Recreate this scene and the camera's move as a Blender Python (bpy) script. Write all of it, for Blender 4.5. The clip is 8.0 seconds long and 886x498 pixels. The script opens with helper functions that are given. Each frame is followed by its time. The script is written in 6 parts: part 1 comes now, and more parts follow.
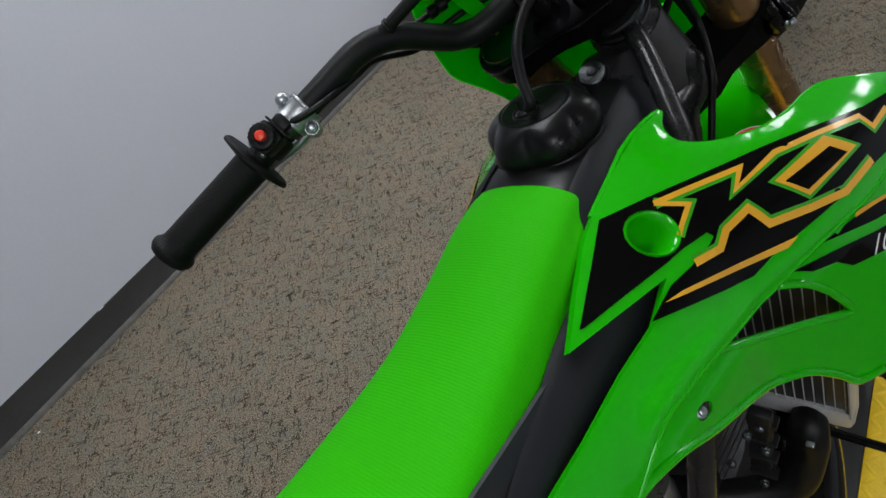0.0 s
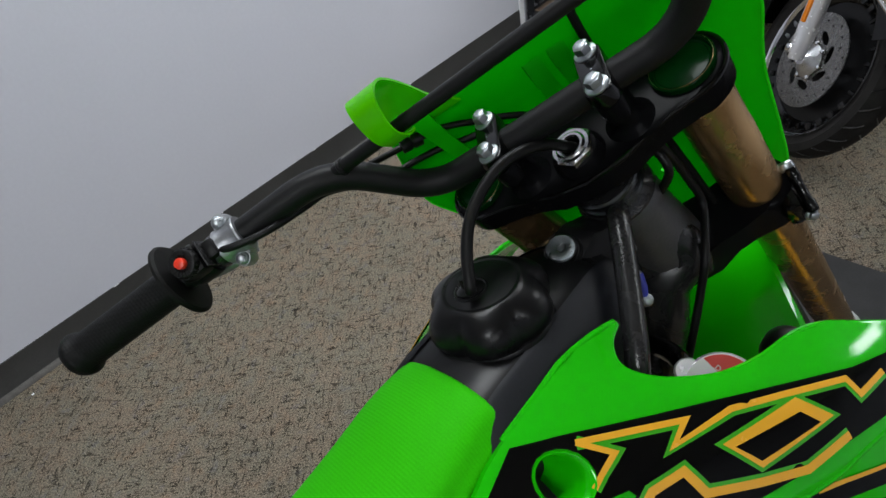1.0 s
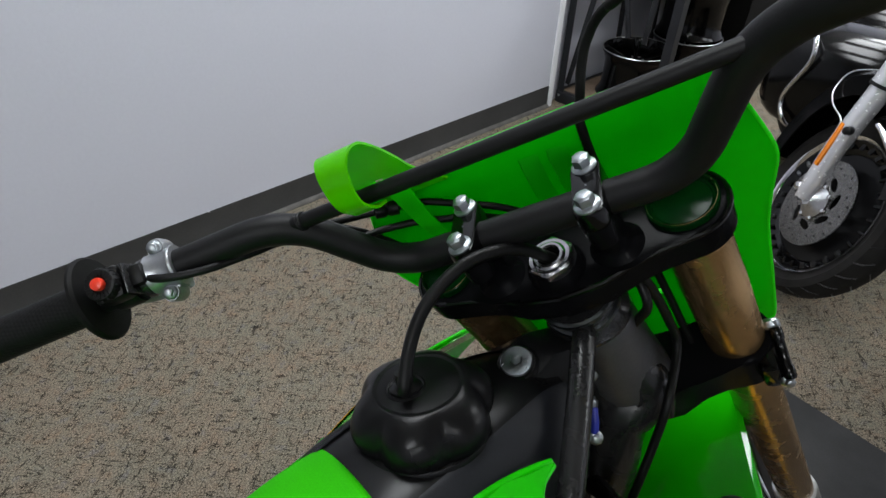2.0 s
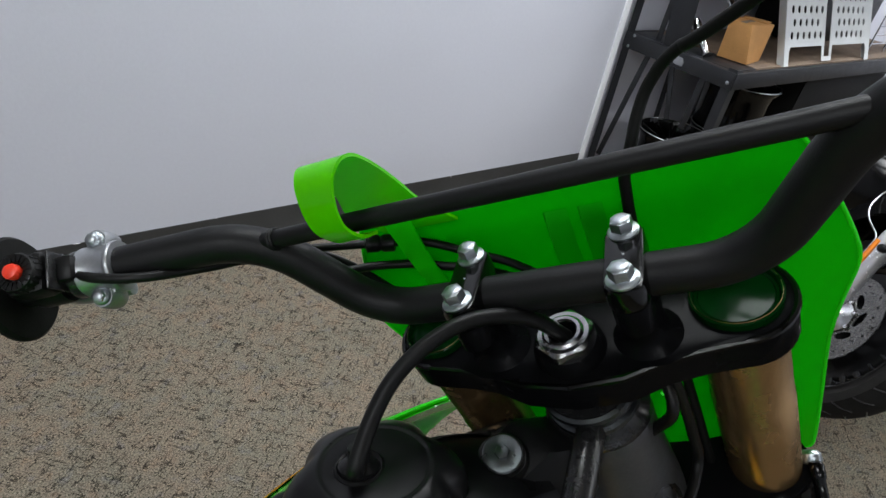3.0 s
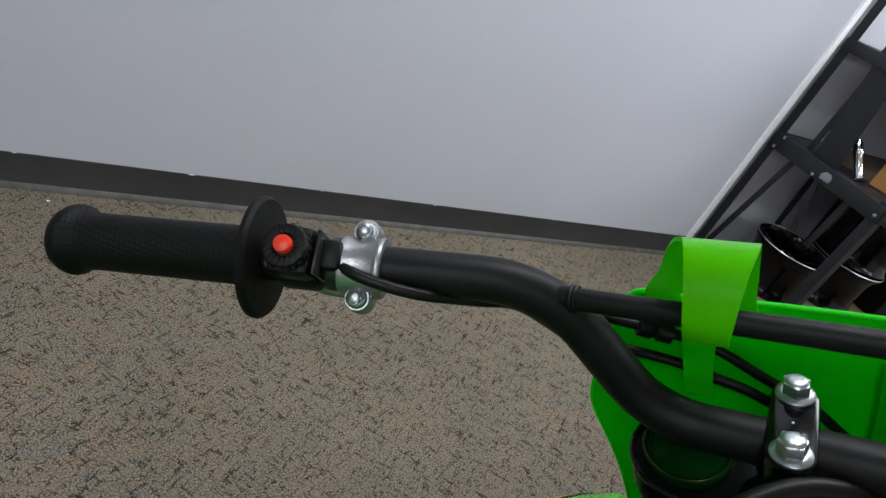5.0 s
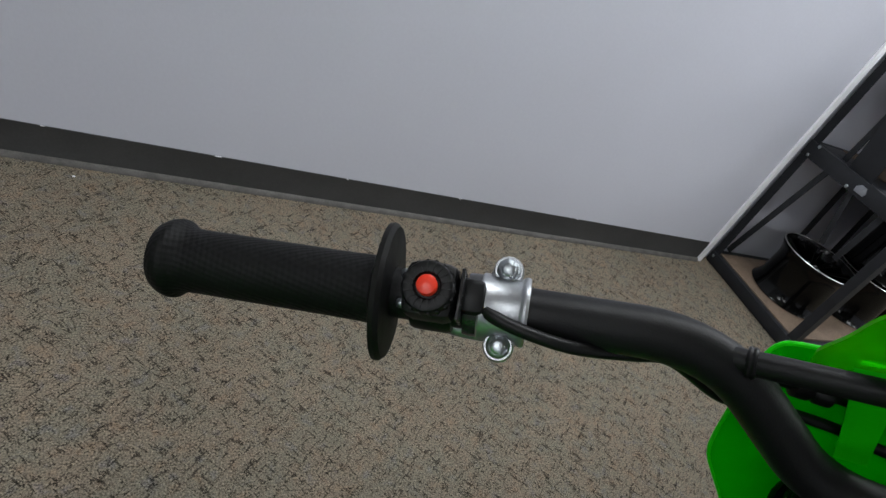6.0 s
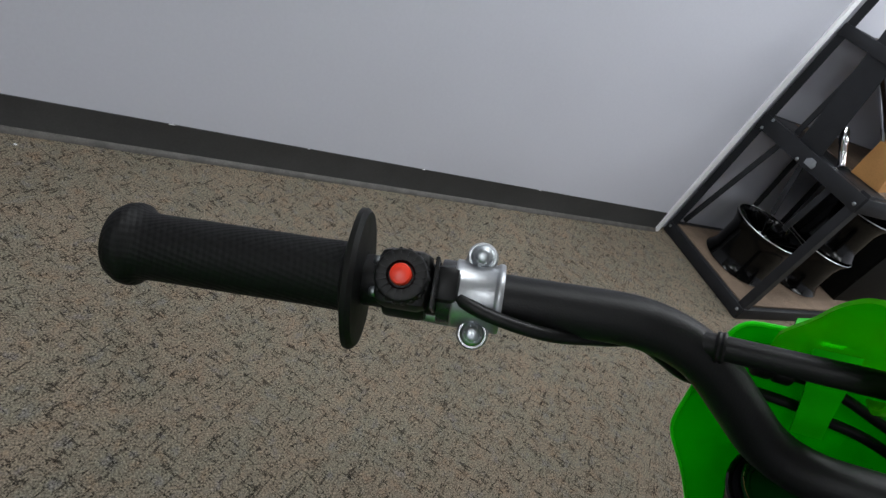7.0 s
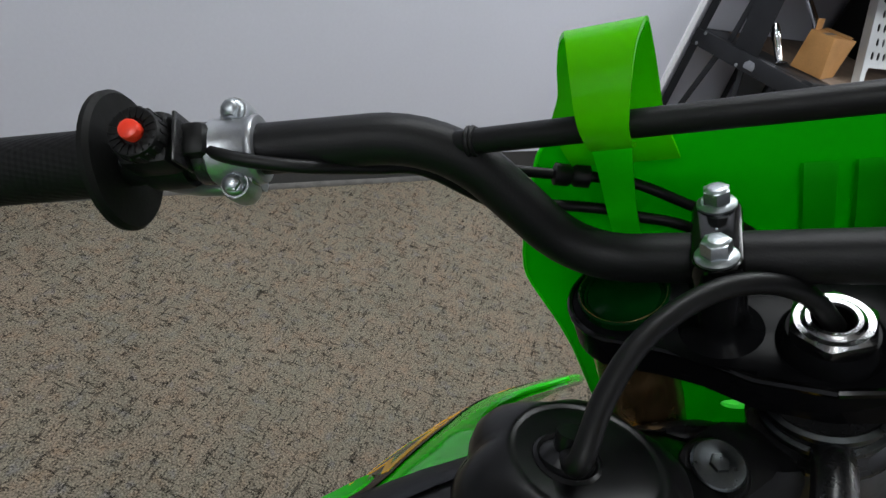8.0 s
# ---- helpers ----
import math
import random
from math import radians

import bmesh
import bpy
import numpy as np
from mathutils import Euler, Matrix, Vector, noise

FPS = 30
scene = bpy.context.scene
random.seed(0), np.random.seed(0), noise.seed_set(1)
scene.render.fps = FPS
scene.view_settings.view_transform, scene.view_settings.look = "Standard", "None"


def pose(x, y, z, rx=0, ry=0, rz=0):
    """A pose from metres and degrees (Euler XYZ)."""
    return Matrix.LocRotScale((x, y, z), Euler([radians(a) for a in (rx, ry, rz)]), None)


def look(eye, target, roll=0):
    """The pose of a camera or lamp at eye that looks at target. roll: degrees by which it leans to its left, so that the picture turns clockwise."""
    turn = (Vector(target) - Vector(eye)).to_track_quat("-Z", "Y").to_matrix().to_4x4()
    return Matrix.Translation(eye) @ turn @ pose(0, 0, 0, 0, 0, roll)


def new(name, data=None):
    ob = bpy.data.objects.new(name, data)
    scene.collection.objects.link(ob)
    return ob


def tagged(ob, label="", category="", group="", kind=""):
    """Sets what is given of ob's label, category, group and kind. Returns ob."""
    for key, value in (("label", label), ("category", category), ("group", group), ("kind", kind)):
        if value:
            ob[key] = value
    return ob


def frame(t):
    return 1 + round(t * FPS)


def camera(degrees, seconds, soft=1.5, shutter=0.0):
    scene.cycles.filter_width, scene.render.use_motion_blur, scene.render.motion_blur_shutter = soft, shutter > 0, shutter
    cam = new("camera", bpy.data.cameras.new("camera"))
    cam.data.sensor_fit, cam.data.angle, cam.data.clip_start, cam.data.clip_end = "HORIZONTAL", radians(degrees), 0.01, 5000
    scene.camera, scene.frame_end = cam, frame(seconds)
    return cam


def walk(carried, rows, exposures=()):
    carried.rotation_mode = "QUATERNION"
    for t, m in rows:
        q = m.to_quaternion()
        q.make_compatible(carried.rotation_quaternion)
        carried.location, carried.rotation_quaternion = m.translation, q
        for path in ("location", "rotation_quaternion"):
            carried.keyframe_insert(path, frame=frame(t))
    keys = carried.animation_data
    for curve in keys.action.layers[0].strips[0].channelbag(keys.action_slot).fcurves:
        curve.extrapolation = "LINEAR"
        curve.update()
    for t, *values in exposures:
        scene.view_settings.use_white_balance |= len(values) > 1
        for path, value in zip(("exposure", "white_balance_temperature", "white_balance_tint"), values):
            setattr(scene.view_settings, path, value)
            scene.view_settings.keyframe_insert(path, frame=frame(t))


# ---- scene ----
from mathutils import geometry

cam = camera(75.2, 8.0)
PATH = [
    (0, (-0.389, -1.925, 1.347), (0.602, -0.914, -0.065), -20.9),
    (0.5, (-0.297, -1.929, 1.364), (0.625, -0.84, -0.038), -19.1),
    (1, (-0.236, -1.934, 1.385), (0.686, -0.798, 0.021), -13.4),
    (1.5, (-0.213, -1.929, 1.397), (0.805, -0.793, 0.103), -5.3),
    (1.7, (-0.203, -1.924, 1.393), (0.819, -0.774, 0.115), -2.6),
    (2.8, (-0.153, -1.885, 1.347), (0.906, -0.631, 0.204), 9.5),
    (3, (-0.146, -1.876, 1.341), (0.909, -0.6, 0.22), 10.3),
    (3.5, (-0.124, -1.853, 1.315), (0.86, -0.515, 0.2), 11.2),
    (4, (-0.137, -1.822, 1.293), (0.774, -0.449, 0.158), 18.4),
    (4.5, (-0.178, -1.793, 1.295), (0.696, -0.383, 0.178), 21.8),
    (5, (-0.227, -1.768, 1.294), (0.668, -0.365, 0.184), 24.5),
    (5.2, (-0.242, -1.76, 1.289), (0.645, -0.362, 0.168), 25.3),
    (6.3, (-0.278, -1.699, 1.268), (0.603, -0.327, 0.109), 28),
    (6.5, (-0.282, -1.696, 1.268), (0.607, -0.337, 0.1), 28.6),
    (7, (-0.273, -1.702, 1.27), (0.729, -0.429, 0.097), 30.6),
    (7.5, (-0.25, -1.731, 1.265), (0.853, -0.539, 0.099), 27.3),
    (8, (-0.191, -1.789, 1.255), (0.829, -0.538, 0.074), 18.3),
]
walk(cam, [(t, look(eye, target, roll)) for t, eye, target, roll in PATH],
     [(0, -0.15), (0.5, -0.15), (1.0, 0.0), (1.5, 0.1), (2.8, 0.2), (3.5, 0.2), (4.5, 0.1), (5.2, -0.05), (6.5, -0.15), (7.0, -0.12), (7.5, -0.06), (8.0, 0.05)])

# world and large lights -------------------------------------------------------
world = bpy.data.worlds.new("showroom_world")
scene.world = world
world.use_nodes = True
world.node_tree.nodes["Background"].inputs[0].default_value = (0.75, 0.8, 0.9, 1)
world.node_tree.nodes["Background"].inputs[1].default_value = 0.25

LAMP_POWER = 24.2
LAMP_SPOTS = [(x, -0.84) for x in (0.25, 1.95, 3.6, 5.2)] + [(x, -2.7) for x in (-2.0, 2.9, 5.0)] + [(x, -4.8) for x in (-3.9, -2.0, 3.3, 5.2)]
for lx, ly in LAMP_SPOTS:
    lamp = bpy.data.lights.new("ceiling_panel_light", "AREA")
    lamp.shape, lamp.size, lamp.size_y = "RECTANGLE", 1.15, 0.55
    lamp.energy, lamp.color = LAMP_POWER, (0.93, 0.97, 1.0)
    new("ceiling_panel_light", lamp).matrix_world = pose(lx, ly, 2.93)

# materials --------------------------------------------------------------------


def surface(name, base, rough=0.5, metal=0.0, vary=0.12, scale=18.0, fine=0.0, fscale=350.0, bump=0.0, bscale=500.0, coat=0.0, rvary=0.08, spec=0.5):
    """A plain surface: large patches, fine grain, gloss that varies and a fine relief, at real size."""
    m = bpy.data.materials.new(name)
    m.use_nodes = True
    nt = m.node_tree
    b = nt.nodes["Principled BSDF"]
    co = nt.nodes.new("ShaderNodeTexCoord").outputs["Object"]

    def tex(s, detail=4.0):
        n = nt.nodes.new("ShaderNodeTexNoise")
        n.inputs["Scale"].default_value, n.inputs["Detail"].default_value = s, detail
        nt.links.new(co, n.inputs["Vector"])
        return n.outputs["Fac"]

    def ramp(fac, lo, hi, a=0.3, z=0.7):
        r = nt.nodes.new("ShaderNodeValToRGB")
        r.color_ramp.elements[0].position, r.color_ramp.elements[1].position = a, z
        r.color_ramp.elements[0].color, r.color_ramp.elements[1].color = lo, hi
        nt.links.new(fac, r.inputs["Fac"])
        return r.outputs["Color"]

    big = tex(scale)
    col = ramp(big, [c * (1 - vary) for c in base] + [1], [min(1, c * (1 + vary)) for c in base] + [1])
    if fine:
        grain = ramp(tex(fscale, 2), [1 - fine] * 3 + [1], [1 + fine * 0.4] * 3 + [1])
        mix = nt.nodes.new("ShaderNodeMix")
        mix.data_type, mix.blend_type = "RGBA", "MULTIPLY"
        mix.inputs[0].default_value = 1
        nt.links.new(col, mix.inputs[6])
        nt.links.new(grain, mix.inputs[7])
        col = mix.outputs[2]
    nt.links.new(col, b.inputs["Base Color"])
    mr = nt.nodes.new("ShaderNodeMapRange")
    mr.inputs["To Min"].default_value, mr.inputs["To Max"].default_value = max(0.02, rough - rvary), min(1, rough + rvary)
    nt.links.new(tex(scale * 3.1), mr.inputs["Value"])
    nt.links.new(mr.outputs[0], b.inputs["Roughness"])
    b.inputs["Metallic"].default_value = metal
    b.inputs["Coat Weight"].default_value = coat
    b.inputs["Coat Roughness"].default_value = 0.08
    b.inputs["Specular IOR Level"].default_value = spec
    if bump:
        bn = nt.nodes.new("ShaderNodeBump")
        bn.inputs["Strength"].default_value, bn.inputs["Distance"].default_value = bump, 0.001
        nt.links.new(tex(bscale, 3), bn.inputs["Height"])
        nt.links.new(bn.outputs[0], b.inputs["Normal"])
    return m


def carpet_material():
    m = bpy.data.materials.new("loop_pile_carpet")
    m.use_nodes = True
    nt = m.node_tree
    b = nt.nodes["Principled BSDF"]
    co = nt.nodes.new("ShaderNodeTexCoord").outputs["Object"]

    def noisy(scale, detail, rough=0.55, stretch=(1, 1, 1), distort=0.0, turn=0.0):
        mp = nt.nodes.new("ShaderNodeMapping")
        mp.vector_type = "TEXTURE"
        mp.inputs["Rotation"].default_value = (0, 0, radians(turn))
        mp.inputs["Scale"].default_value = [1 / s for s in stretch]
        nt.links.new(co, mp.inputs["Vector"])
        n = nt.nodes.new("ShaderNodeTexNoise")
        n.inputs["Scale"].default_value, n.inputs["Detail"].default_value = scale, detail
        n.inputs["Roughness"].default_value, n.inputs["Distortion"].default_value = rough, distort
        nt.links.new(mp.outputs[0], n.inputs["Vector"])
        return n.outputs["Fac"]

    def ramp(fac, stops):
        r = nt.nodes.new("ShaderNodeValToRGB")
        e = r.color_ramp.elements
        e[0].position, e[0].color = stops[0][0], (*stops[0][1], 1)
        e[1].position, e[1].color = stops[-1][0], (*stops[-1][1], 1)
        for p, c in stops[1:-1]:
            k = e.new(p)
            k.color = (*c, 1)
        nt.links.new(fac, r.inputs["Fac"])
        return r.outputs["Color"]

    def times(a, c, mode="MULTIPLY", f=1.0):
        x = nt.nodes.new("ShaderNodeMix")
        x.data_type, x.blend_type = "RGBA", mode
        x.inputs[0].default_value = f
        nt.links.new(a, x.inputs[6])
        nt.links.new(c, x.inputs[7])
        return x.outputs[2]

    def roughened(fac, by):
        """Breaks a soft field up with the grain of the yarn."""
        n = nt.nodes.new("ShaderNodeMath")
        n.operation, n.inputs[1].default_value = "MULTIPLY_ADD", by
        nt.links.new(grain, n.inputs[0])
        nt.links.new(fac, n.inputs[2])
        return n.outputs[0]

    grain = noisy(240, 2.0, 0.55)
    yarn = ramp(grain, [(0.30, (0.088, 0.074, 0.060)), (0.44, (0.152, 0.127, 0.101)), (0.56, (0.212, 0.177, 0.140)), (0.70, (0.31, 0.263, 0.211))])
    dash_x = ramp(roughened(noisy(52, 3, 0.6, (0.5, 1.9, 1), 1.1, 43), 0.32), [(0.51, (0.30, 0.295, 0.30)), (0.56, (0.66, 0.66, 0.66)), (0.61, (1, 1, 1))])
    dash_y = ramp(roughened(noisy(49, 3, 0.6, (1.9, 0.5, 1), 1.1, 45), 0.32), [(0.51, (0.30, 0.295, 0.29)), (0.56, (0.66, 0.66, 0.66)), (0.61, (1, 1, 1))])
    speck = ramp(roughened(noisy(150, 2, 0.6), 0.5), [(0.58, (0.76, 0.76, 0.76)), (0.69, (1, 1, 1)), (0.86, (1.0, 1.0, 1.0)), (0.95, (1.2, 1.18, 1.15))])
    yarn = times(yarn, speck)
    tint = ramp(noisy(24, 2.5, 0.6), [(0.30, (0.88, 0.95, 1.10)), (0.43, (0.97, 1.01, 0.98)), (0.57, (1.0, 1.0, 0.98)), (0.70, (1.08, 0.99, 0.90))])
    blue = ramp(noisy(7, 2), [(0.4, (0.95, 0.98, 0.96)), (0.6, (1.04, 1.0, 0.96))])
    yarn = times(yarn, tint)
    wear = ramp(noisy(1.3, 3), [(0.3, (0.9, 0.9, 0.9)), (0.7, (1.06, 1.06, 1.06))])
    col = times(times(times(times(yarn, dash_x), dash_y), blue), wear)
    nt.links.new(col, b.inputs["Base Color"])
    b.inputs["Roughness"].default_value, b.inputs["Specular IOR Level"].default_value = 0.95, 0.15
    bn = nt.nodes.new("ShaderNodeBump")
    bn.inputs["Strength"].default_value, bn.inputs["Distance"].default_value = 0.4, 0.004
    nt.links.new(grain, bn.inputs["Height"])
    nt.links.new(bn.outputs[0], b.inputs["Normal"])
    return m


def lamp_material():
    m = bpy.data.materials.new("lit_diffuser")
    m.use_nodes = True
    b = m.node_tree.nodes["Principled BSDF"]
    b.inputs["Emission Color"].default_value, b.inputs["Emission Strength"].default_value = (0.93, 0.97, 1, 1), 3.0
    return m


def gripped_rubber():
    m = surface("waffled_grip_rubber", (0.0035, 0.0035, 0.0035), 0.6, 0, 0.15, 60, 0.2, 900, spec=0.18)
    nt = m.node_tree
    b = nt.nodes["Principled BSDF"]
    co = nt.nodes.new("ShaderNodeTexCoord").outputs["Object"]
    v = nt.nodes.new("ShaderNodeTexVoronoi")
    v.distance, v.inputs["Scale"].default_value, v.inputs["Randomness"].default_value = "MANHATTAN", 420, 0.0
    nt.links.new(co, v.inputs["Vector"])
    bn = nt.nodes.new("ShaderNodeBump")
    bn.inputs["Strength"].default_value, bn.inputs["Distance"].default_value = 0.2, 0.001
    nt.links.new(v.outputs["Distance"], bn.inputs["Height"])
    nt.links.new(bn.outputs[0], b.inputs["Normal"])
    return m


def ribbed(m):
    """Fine embossed ribs across the seat."""
    nt = m.node_tree
    w = nt.nodes.new("ShaderNodeTexWave")
    w.bands_direction = "Y"
    w.inputs["Scale"].default_value, w.inputs["Distortion"].default_value, w.inputs["Detail"].default_value = 130, 0.4, 1
    nt.links.new(nt.nodes.new("ShaderNodeTexCoord").outputs["Object"], w.inputs["Vector"])
    bn = nt.nodes.new("ShaderNodeBump")
    bn.inputs["Strength"].default_value, bn.inputs["Distance"].default_value = 0.14, 0.0008
    nt.links.new(w.outputs["Fac"], bn.inputs["Height"])
    nt.links.new(bn.outputs[0], nt.nodes["Principled BSDF"].inputs["Normal"])
    return m


def thin_plastic(m, tint, share):
    """Lets some light through a thin moulded sheet."""
    nt = m.node_tree
    b, out = nt.nodes["Principled BSDF"], nt.nodes["Material Output"]
    t = nt.nodes.new("ShaderNodeBsdfTranslucent")
    t.inputs["Color"].default_value = (*tint, 1)
    x = nt.nodes.new("ShaderNodeMixShader")
    x.inputs[0].default_value = share
    nt.links.new(b.outputs[0], x.inputs[1])
    nt.links.new(t.outputs[0], x.inputs[2])
    nt.links.new(x.outputs[0], out.inputs["Surface"])
    return m


WALL = surface("painted_wall", (0.58, 0.59, 0.655), 0.6, 0, 0.02, 1.2, 0.02, 90, 0.25, 160)
WHITE = surface("white_painted_trim", (0.94, 0.95, 0.98), 0.45, 0, 0.02, 3, 0.02, 200, 0.1, 200)
CARPET = carpet_material()
BASE = surface("dark_vinyl_baseboard", (0.034, 0.034, 0.033), 0.5, 0, 0.15, 6, 0.15, 150, 0.15, 300)
TOE = surface("scuffed_grey_vinyl", (0.085, 0.08, 0.073), 0.6, 0, 0.25, 25, 0.2, 200)
TILE = surface("ceiling_tile", (0.75, 0.75, 0.73), 0.9, 0, 0.04, 2, 0.08, 160, 0.4, 140)
LIT = lamp_material()
GREEN = surface("glossy_green_plastic", (0.009, 0.44, 0.001), 0.08, 0, 0.03, 9, 0.02, 500, 0.01, 300, 0.0, 0.02, spec=0.42)
LIME = thin_plastic(surface("lime_green_strap_plastic", (0.10, 0.57, 0.0004), 0.14, 0, 0.05, 20, 0.03, 500, 0.02, 300, 0.0, 0.03, spec=0.3), (0.02, 0.9, 0.002), 0.28)
# raised base colour: paints the shaded tongue and the plate's edge as lit
LIT_GREEN = thin_plastic(surface("lit_green_plastic", (0.015, 0.8, 0.003), 0.3, 0, 0.05, 20, 0.03, 500, 0.02, 300, spec=0.35), (0.01, 0.9, 0.002), 0.3)
PLATE = thin_plastic(surface("satin_green_plate_plastic", (0.003, 0.44, 0.001), 0.45, 0, 0.04, 12, 0.03, 600, 0.05, 500, spec=0.12), (0.004, 0.75, 0.001), 0.3)
VINYL = ribbed(surface("ribbed_green_seat_vinyl", (0.028, 0.46, 0.001), 0.6, 0, 0.05, 8, 0.08, 900, spec=0.08))
SATIN = surface("black_satin_bar_paint", (0.0055, 0.0055, 0.0058), 0.48, 0, 0.15, 25, 0.1, 700, 0.12, 900, spec=0.2)
GLOSS = surface("black_gloss_paint", (0.0018, 0.0018, 0.0018), 0.14, 0, 0.2, 18, 0.1, 400, 0.03, 300, 0.0, 0.04, spec=0.28)
SPAR = surface("black_frame_paint", (0.014, 0.014, 0.0145), 0.26, 0, 0.2, 20, 0.15, 500, 0.10, 260, spec=0.45)
BRIDGE = surface("black_anodised_bridge", (0.0035, 0.0035, 0.004), 0.24, 0, 0.15, 20, 0.1, 500, 0.04, 400, spec=0.04)
CASTING = surface("satin_black_cast_alloy", (0.036, 0.036, 0.037), 0.36, 0, 0.3, 30, 0.2, 400, 0.2, 240, spec=0.75)
GUSSET = surface("matt_black_frame_casting", (0.0085, 0.0085, 0.009), 0.5, 0, 0.2, 20, 0.15, 500, 0.15, 400, spec=0.2)
TANKB = surface("black_moulded_tank_plastic", (0.0045, 0.0045, 0.0048), 0.3, 0, 0.2, 14, 0.1, 500, 0.04, 260, spec=0.22)
FLANK = surface("charcoal_grained_plastic", (0.019, 0.0205, 0.026), 0.45, 0, 0.1, 12, 0.15, 900, 0.25, 1500, spec=0.45)
RUBBER = surface("black_rubber", (0.0038, 0.0038, 0.0038), 0.45, 0, 0.2, 30, 0.15, 600, 0.1, 400, spec=0.23)
TYRE = surface("dusty_tyre_rubber", (0.014, 0.013, 0.012), 0.8, 0, 0.25, 20, 0.2, 300, 0.3, 250, spec=0.2)
GRIP = gripped_rubber()
FLANGE = surface("matt_flange_rubber", (0.0045, 0.0045, 0.004), 0.6, 0, 0.2, 40, 0.2, 700, 0.1, 600, spec=0.16)
WASHER = surface("dull_zinc_washer", (0.115, 0.126, 0.131), 0.3, 1, 0.1, 90, 0.1, 900, 0.05, 900)
ZINC = surface("zinc_plated_steel", (0.40, 0.43, 0.45), 0.36, 1, 0.1, 90, 0.1, 900, 0.1, 900)
NUT = surface("bright_stem_nut_steel", (0.38, 0.38, 0.385), 0.24, 1, 0.1, 90, 0.1, 900, 0.1, 900)
ALLOY = surface("cast_aluminium", (0.66, 0.67, 0.68), 0.3, 1, 0.1, 60, 0.15, 700, 0.25, 700)
FORKS = surface("polished_fork_alloy", (0.9, 0.9, 0.92), 0.25, 0.6, 0.05, 30, 0.05, 700, 0.05, 700)
PERCH = surface("cast_perch_alloy", (0.36, 0.37, 0.385), 0.38, 0.85, 0.05, 30, 0.08, 500, 0.1, 700)
CHROME = surface("chrome_plate", (0.78, 0.78, 0.8), 0.09, 1, 0.03, 20, 0, 300, 0, 300, 0, 0.03)
STEEL = surface("brushed_disc_steel", (0.285, 0.279, 0.267), 0.28, 1, 0.15, 60, 0.2, 500)
BRONZE = surface("bronze_fork_anodising", (0.42, 0.265, 0.122), 0.26, 0.92, 0.08, 14, 0.08, 500, 0.06, 600)
CAPG = surface("dark_green_fork_cap", (0.001, 0.02, 0.003), 0.12, 0.0, 0.2, 60, 0.1, 500, 0, 300, 0.0, spec=0.07)
GOLD = surface("small_brass_screw", (0.5, 0.34, 0.08), 0.35, 1, 0.1, 90)
RED = surface("red_button_plastic", (0.75, 0.04, 0.015), 0.35, 0, 0.06, 90, 0.05, 700)
DBLACK = surface("black_decal_film", (0.002, 0.002, 0.002), 0.07, 0, 0.2, 20, 0, 300, 0, 300, 0.0, 0.03, spec=0.14)
DGOLD = surface("amber_decal_film", (0.72, 0.36, 0.02), 0.25, 0, 0.05, 20, 0, 300, 0, 300, 0.4)
DGREEN = surface("green_decal_film", (0.035, 0.32, 0.008), 0.2, 0, 0.05, 20, 0, 300, 0, 300, 0.4)
DWHITE = surface("white_decal_film", (0.75, 0.75, 0.73), 0.3, 0, 0.03, 20)
DRED = surface("red_label_film", (0.62, 0.05, 0.035), 0.4, 0, 0.05, 60)
RADAL = surface("raw_radiator_alloy", (0.5, 0.5, 0.51), 0.42, 0.45, 0.12, 40, 0.15, 500, 0.2, 500)
FINS = surface("radiator_fin_metal", (0.03, 0.03, 0.032), 0.4, 0.6, 0.2, 60, 0.2, 600)
FINL = surface("bare_radiator_edge", (0.42, 0.42, 0.42), 0.5, 0.3, 0.2, 60, 0.2, 600)
ENGINE = surface("dark_engine_casting", (0.02, 0.02, 0.021), 0.42, 0.5, 0.3, 40, 0.3, 500, 0.5, 500)
MATB = surface("black_rubber_mat", (0.028, 0.028, 0.028), 0.6, 0, 0.25, 8, 0.2, 300, 0.3, 200)
YELLOW = surface("yellow_tread_plate_paint", (0.92, 0.6, 0.01), 0.4, 0, 0.1, 12, 0.1, 300, 0.15, 300)
RACK = surface("dark_grey_powder_coat", (0.019, 0.02, 0.023), 0.45, 0, 0.15, 14, 0.1, 500, 0.15, 700, spec=0.3)
BOARD = surface("particle_board", (0.21, 0.15, 0.105), 0.75, 0, 0.15, 12, 0.35, 180, 0.3, 200)
CARD = surface("brown_cardboard", (0.52, 0.26, 0.085), 0.8, 0, 0.12, 10, 0.1, 200, 0.2, 120)
PERF = surface("light_grey_enamel", (0.55, 0.57, 0.57), 0.4, 0, 0.05, 10, 0.05, 300)
GRIME = surface("dim_black_plastic", (0.006, 0.006, 0.0065), 0.35, 0, 0.2, 12, 0.1, 300, spec=0.3)
AMBER = surface("amber_lens_plastic", (0.85, 0.24, 0.01), 0.15, 0, 0.08, 60, 0, 300, 0, 300, 0.5)
BLUE = surface("blue_wire_sleeve", (0.02, 0.03, 0.3), 0.4, 0, 0.1, 60)
BADGE = surface("pewter_badge", (0.35, 0.36, 0.38), 0.35, 0.8, 0.1, 60)

# shape tools --------------------------------------------------------------------


def part(name, bm, material, parent=None, label="", angle=38):
    """Links a bmesh as one mesh under a thing or a part."""
    bmesh.ops.recalc_face_normals(bm, faces=bm.faces)
    me = bpy.data.meshes.new(name)
    bm.to_mesh(me)
    bm.free()
    me.materials.append(material)
    me.polygons.foreach_set("use_smooth", [True] * len(me.polygons))
    me.set_sharp_from_angle(angle=radians(angle))
    ob = new(name, me)
    ob.parent = parent
    return tagged(ob, label)


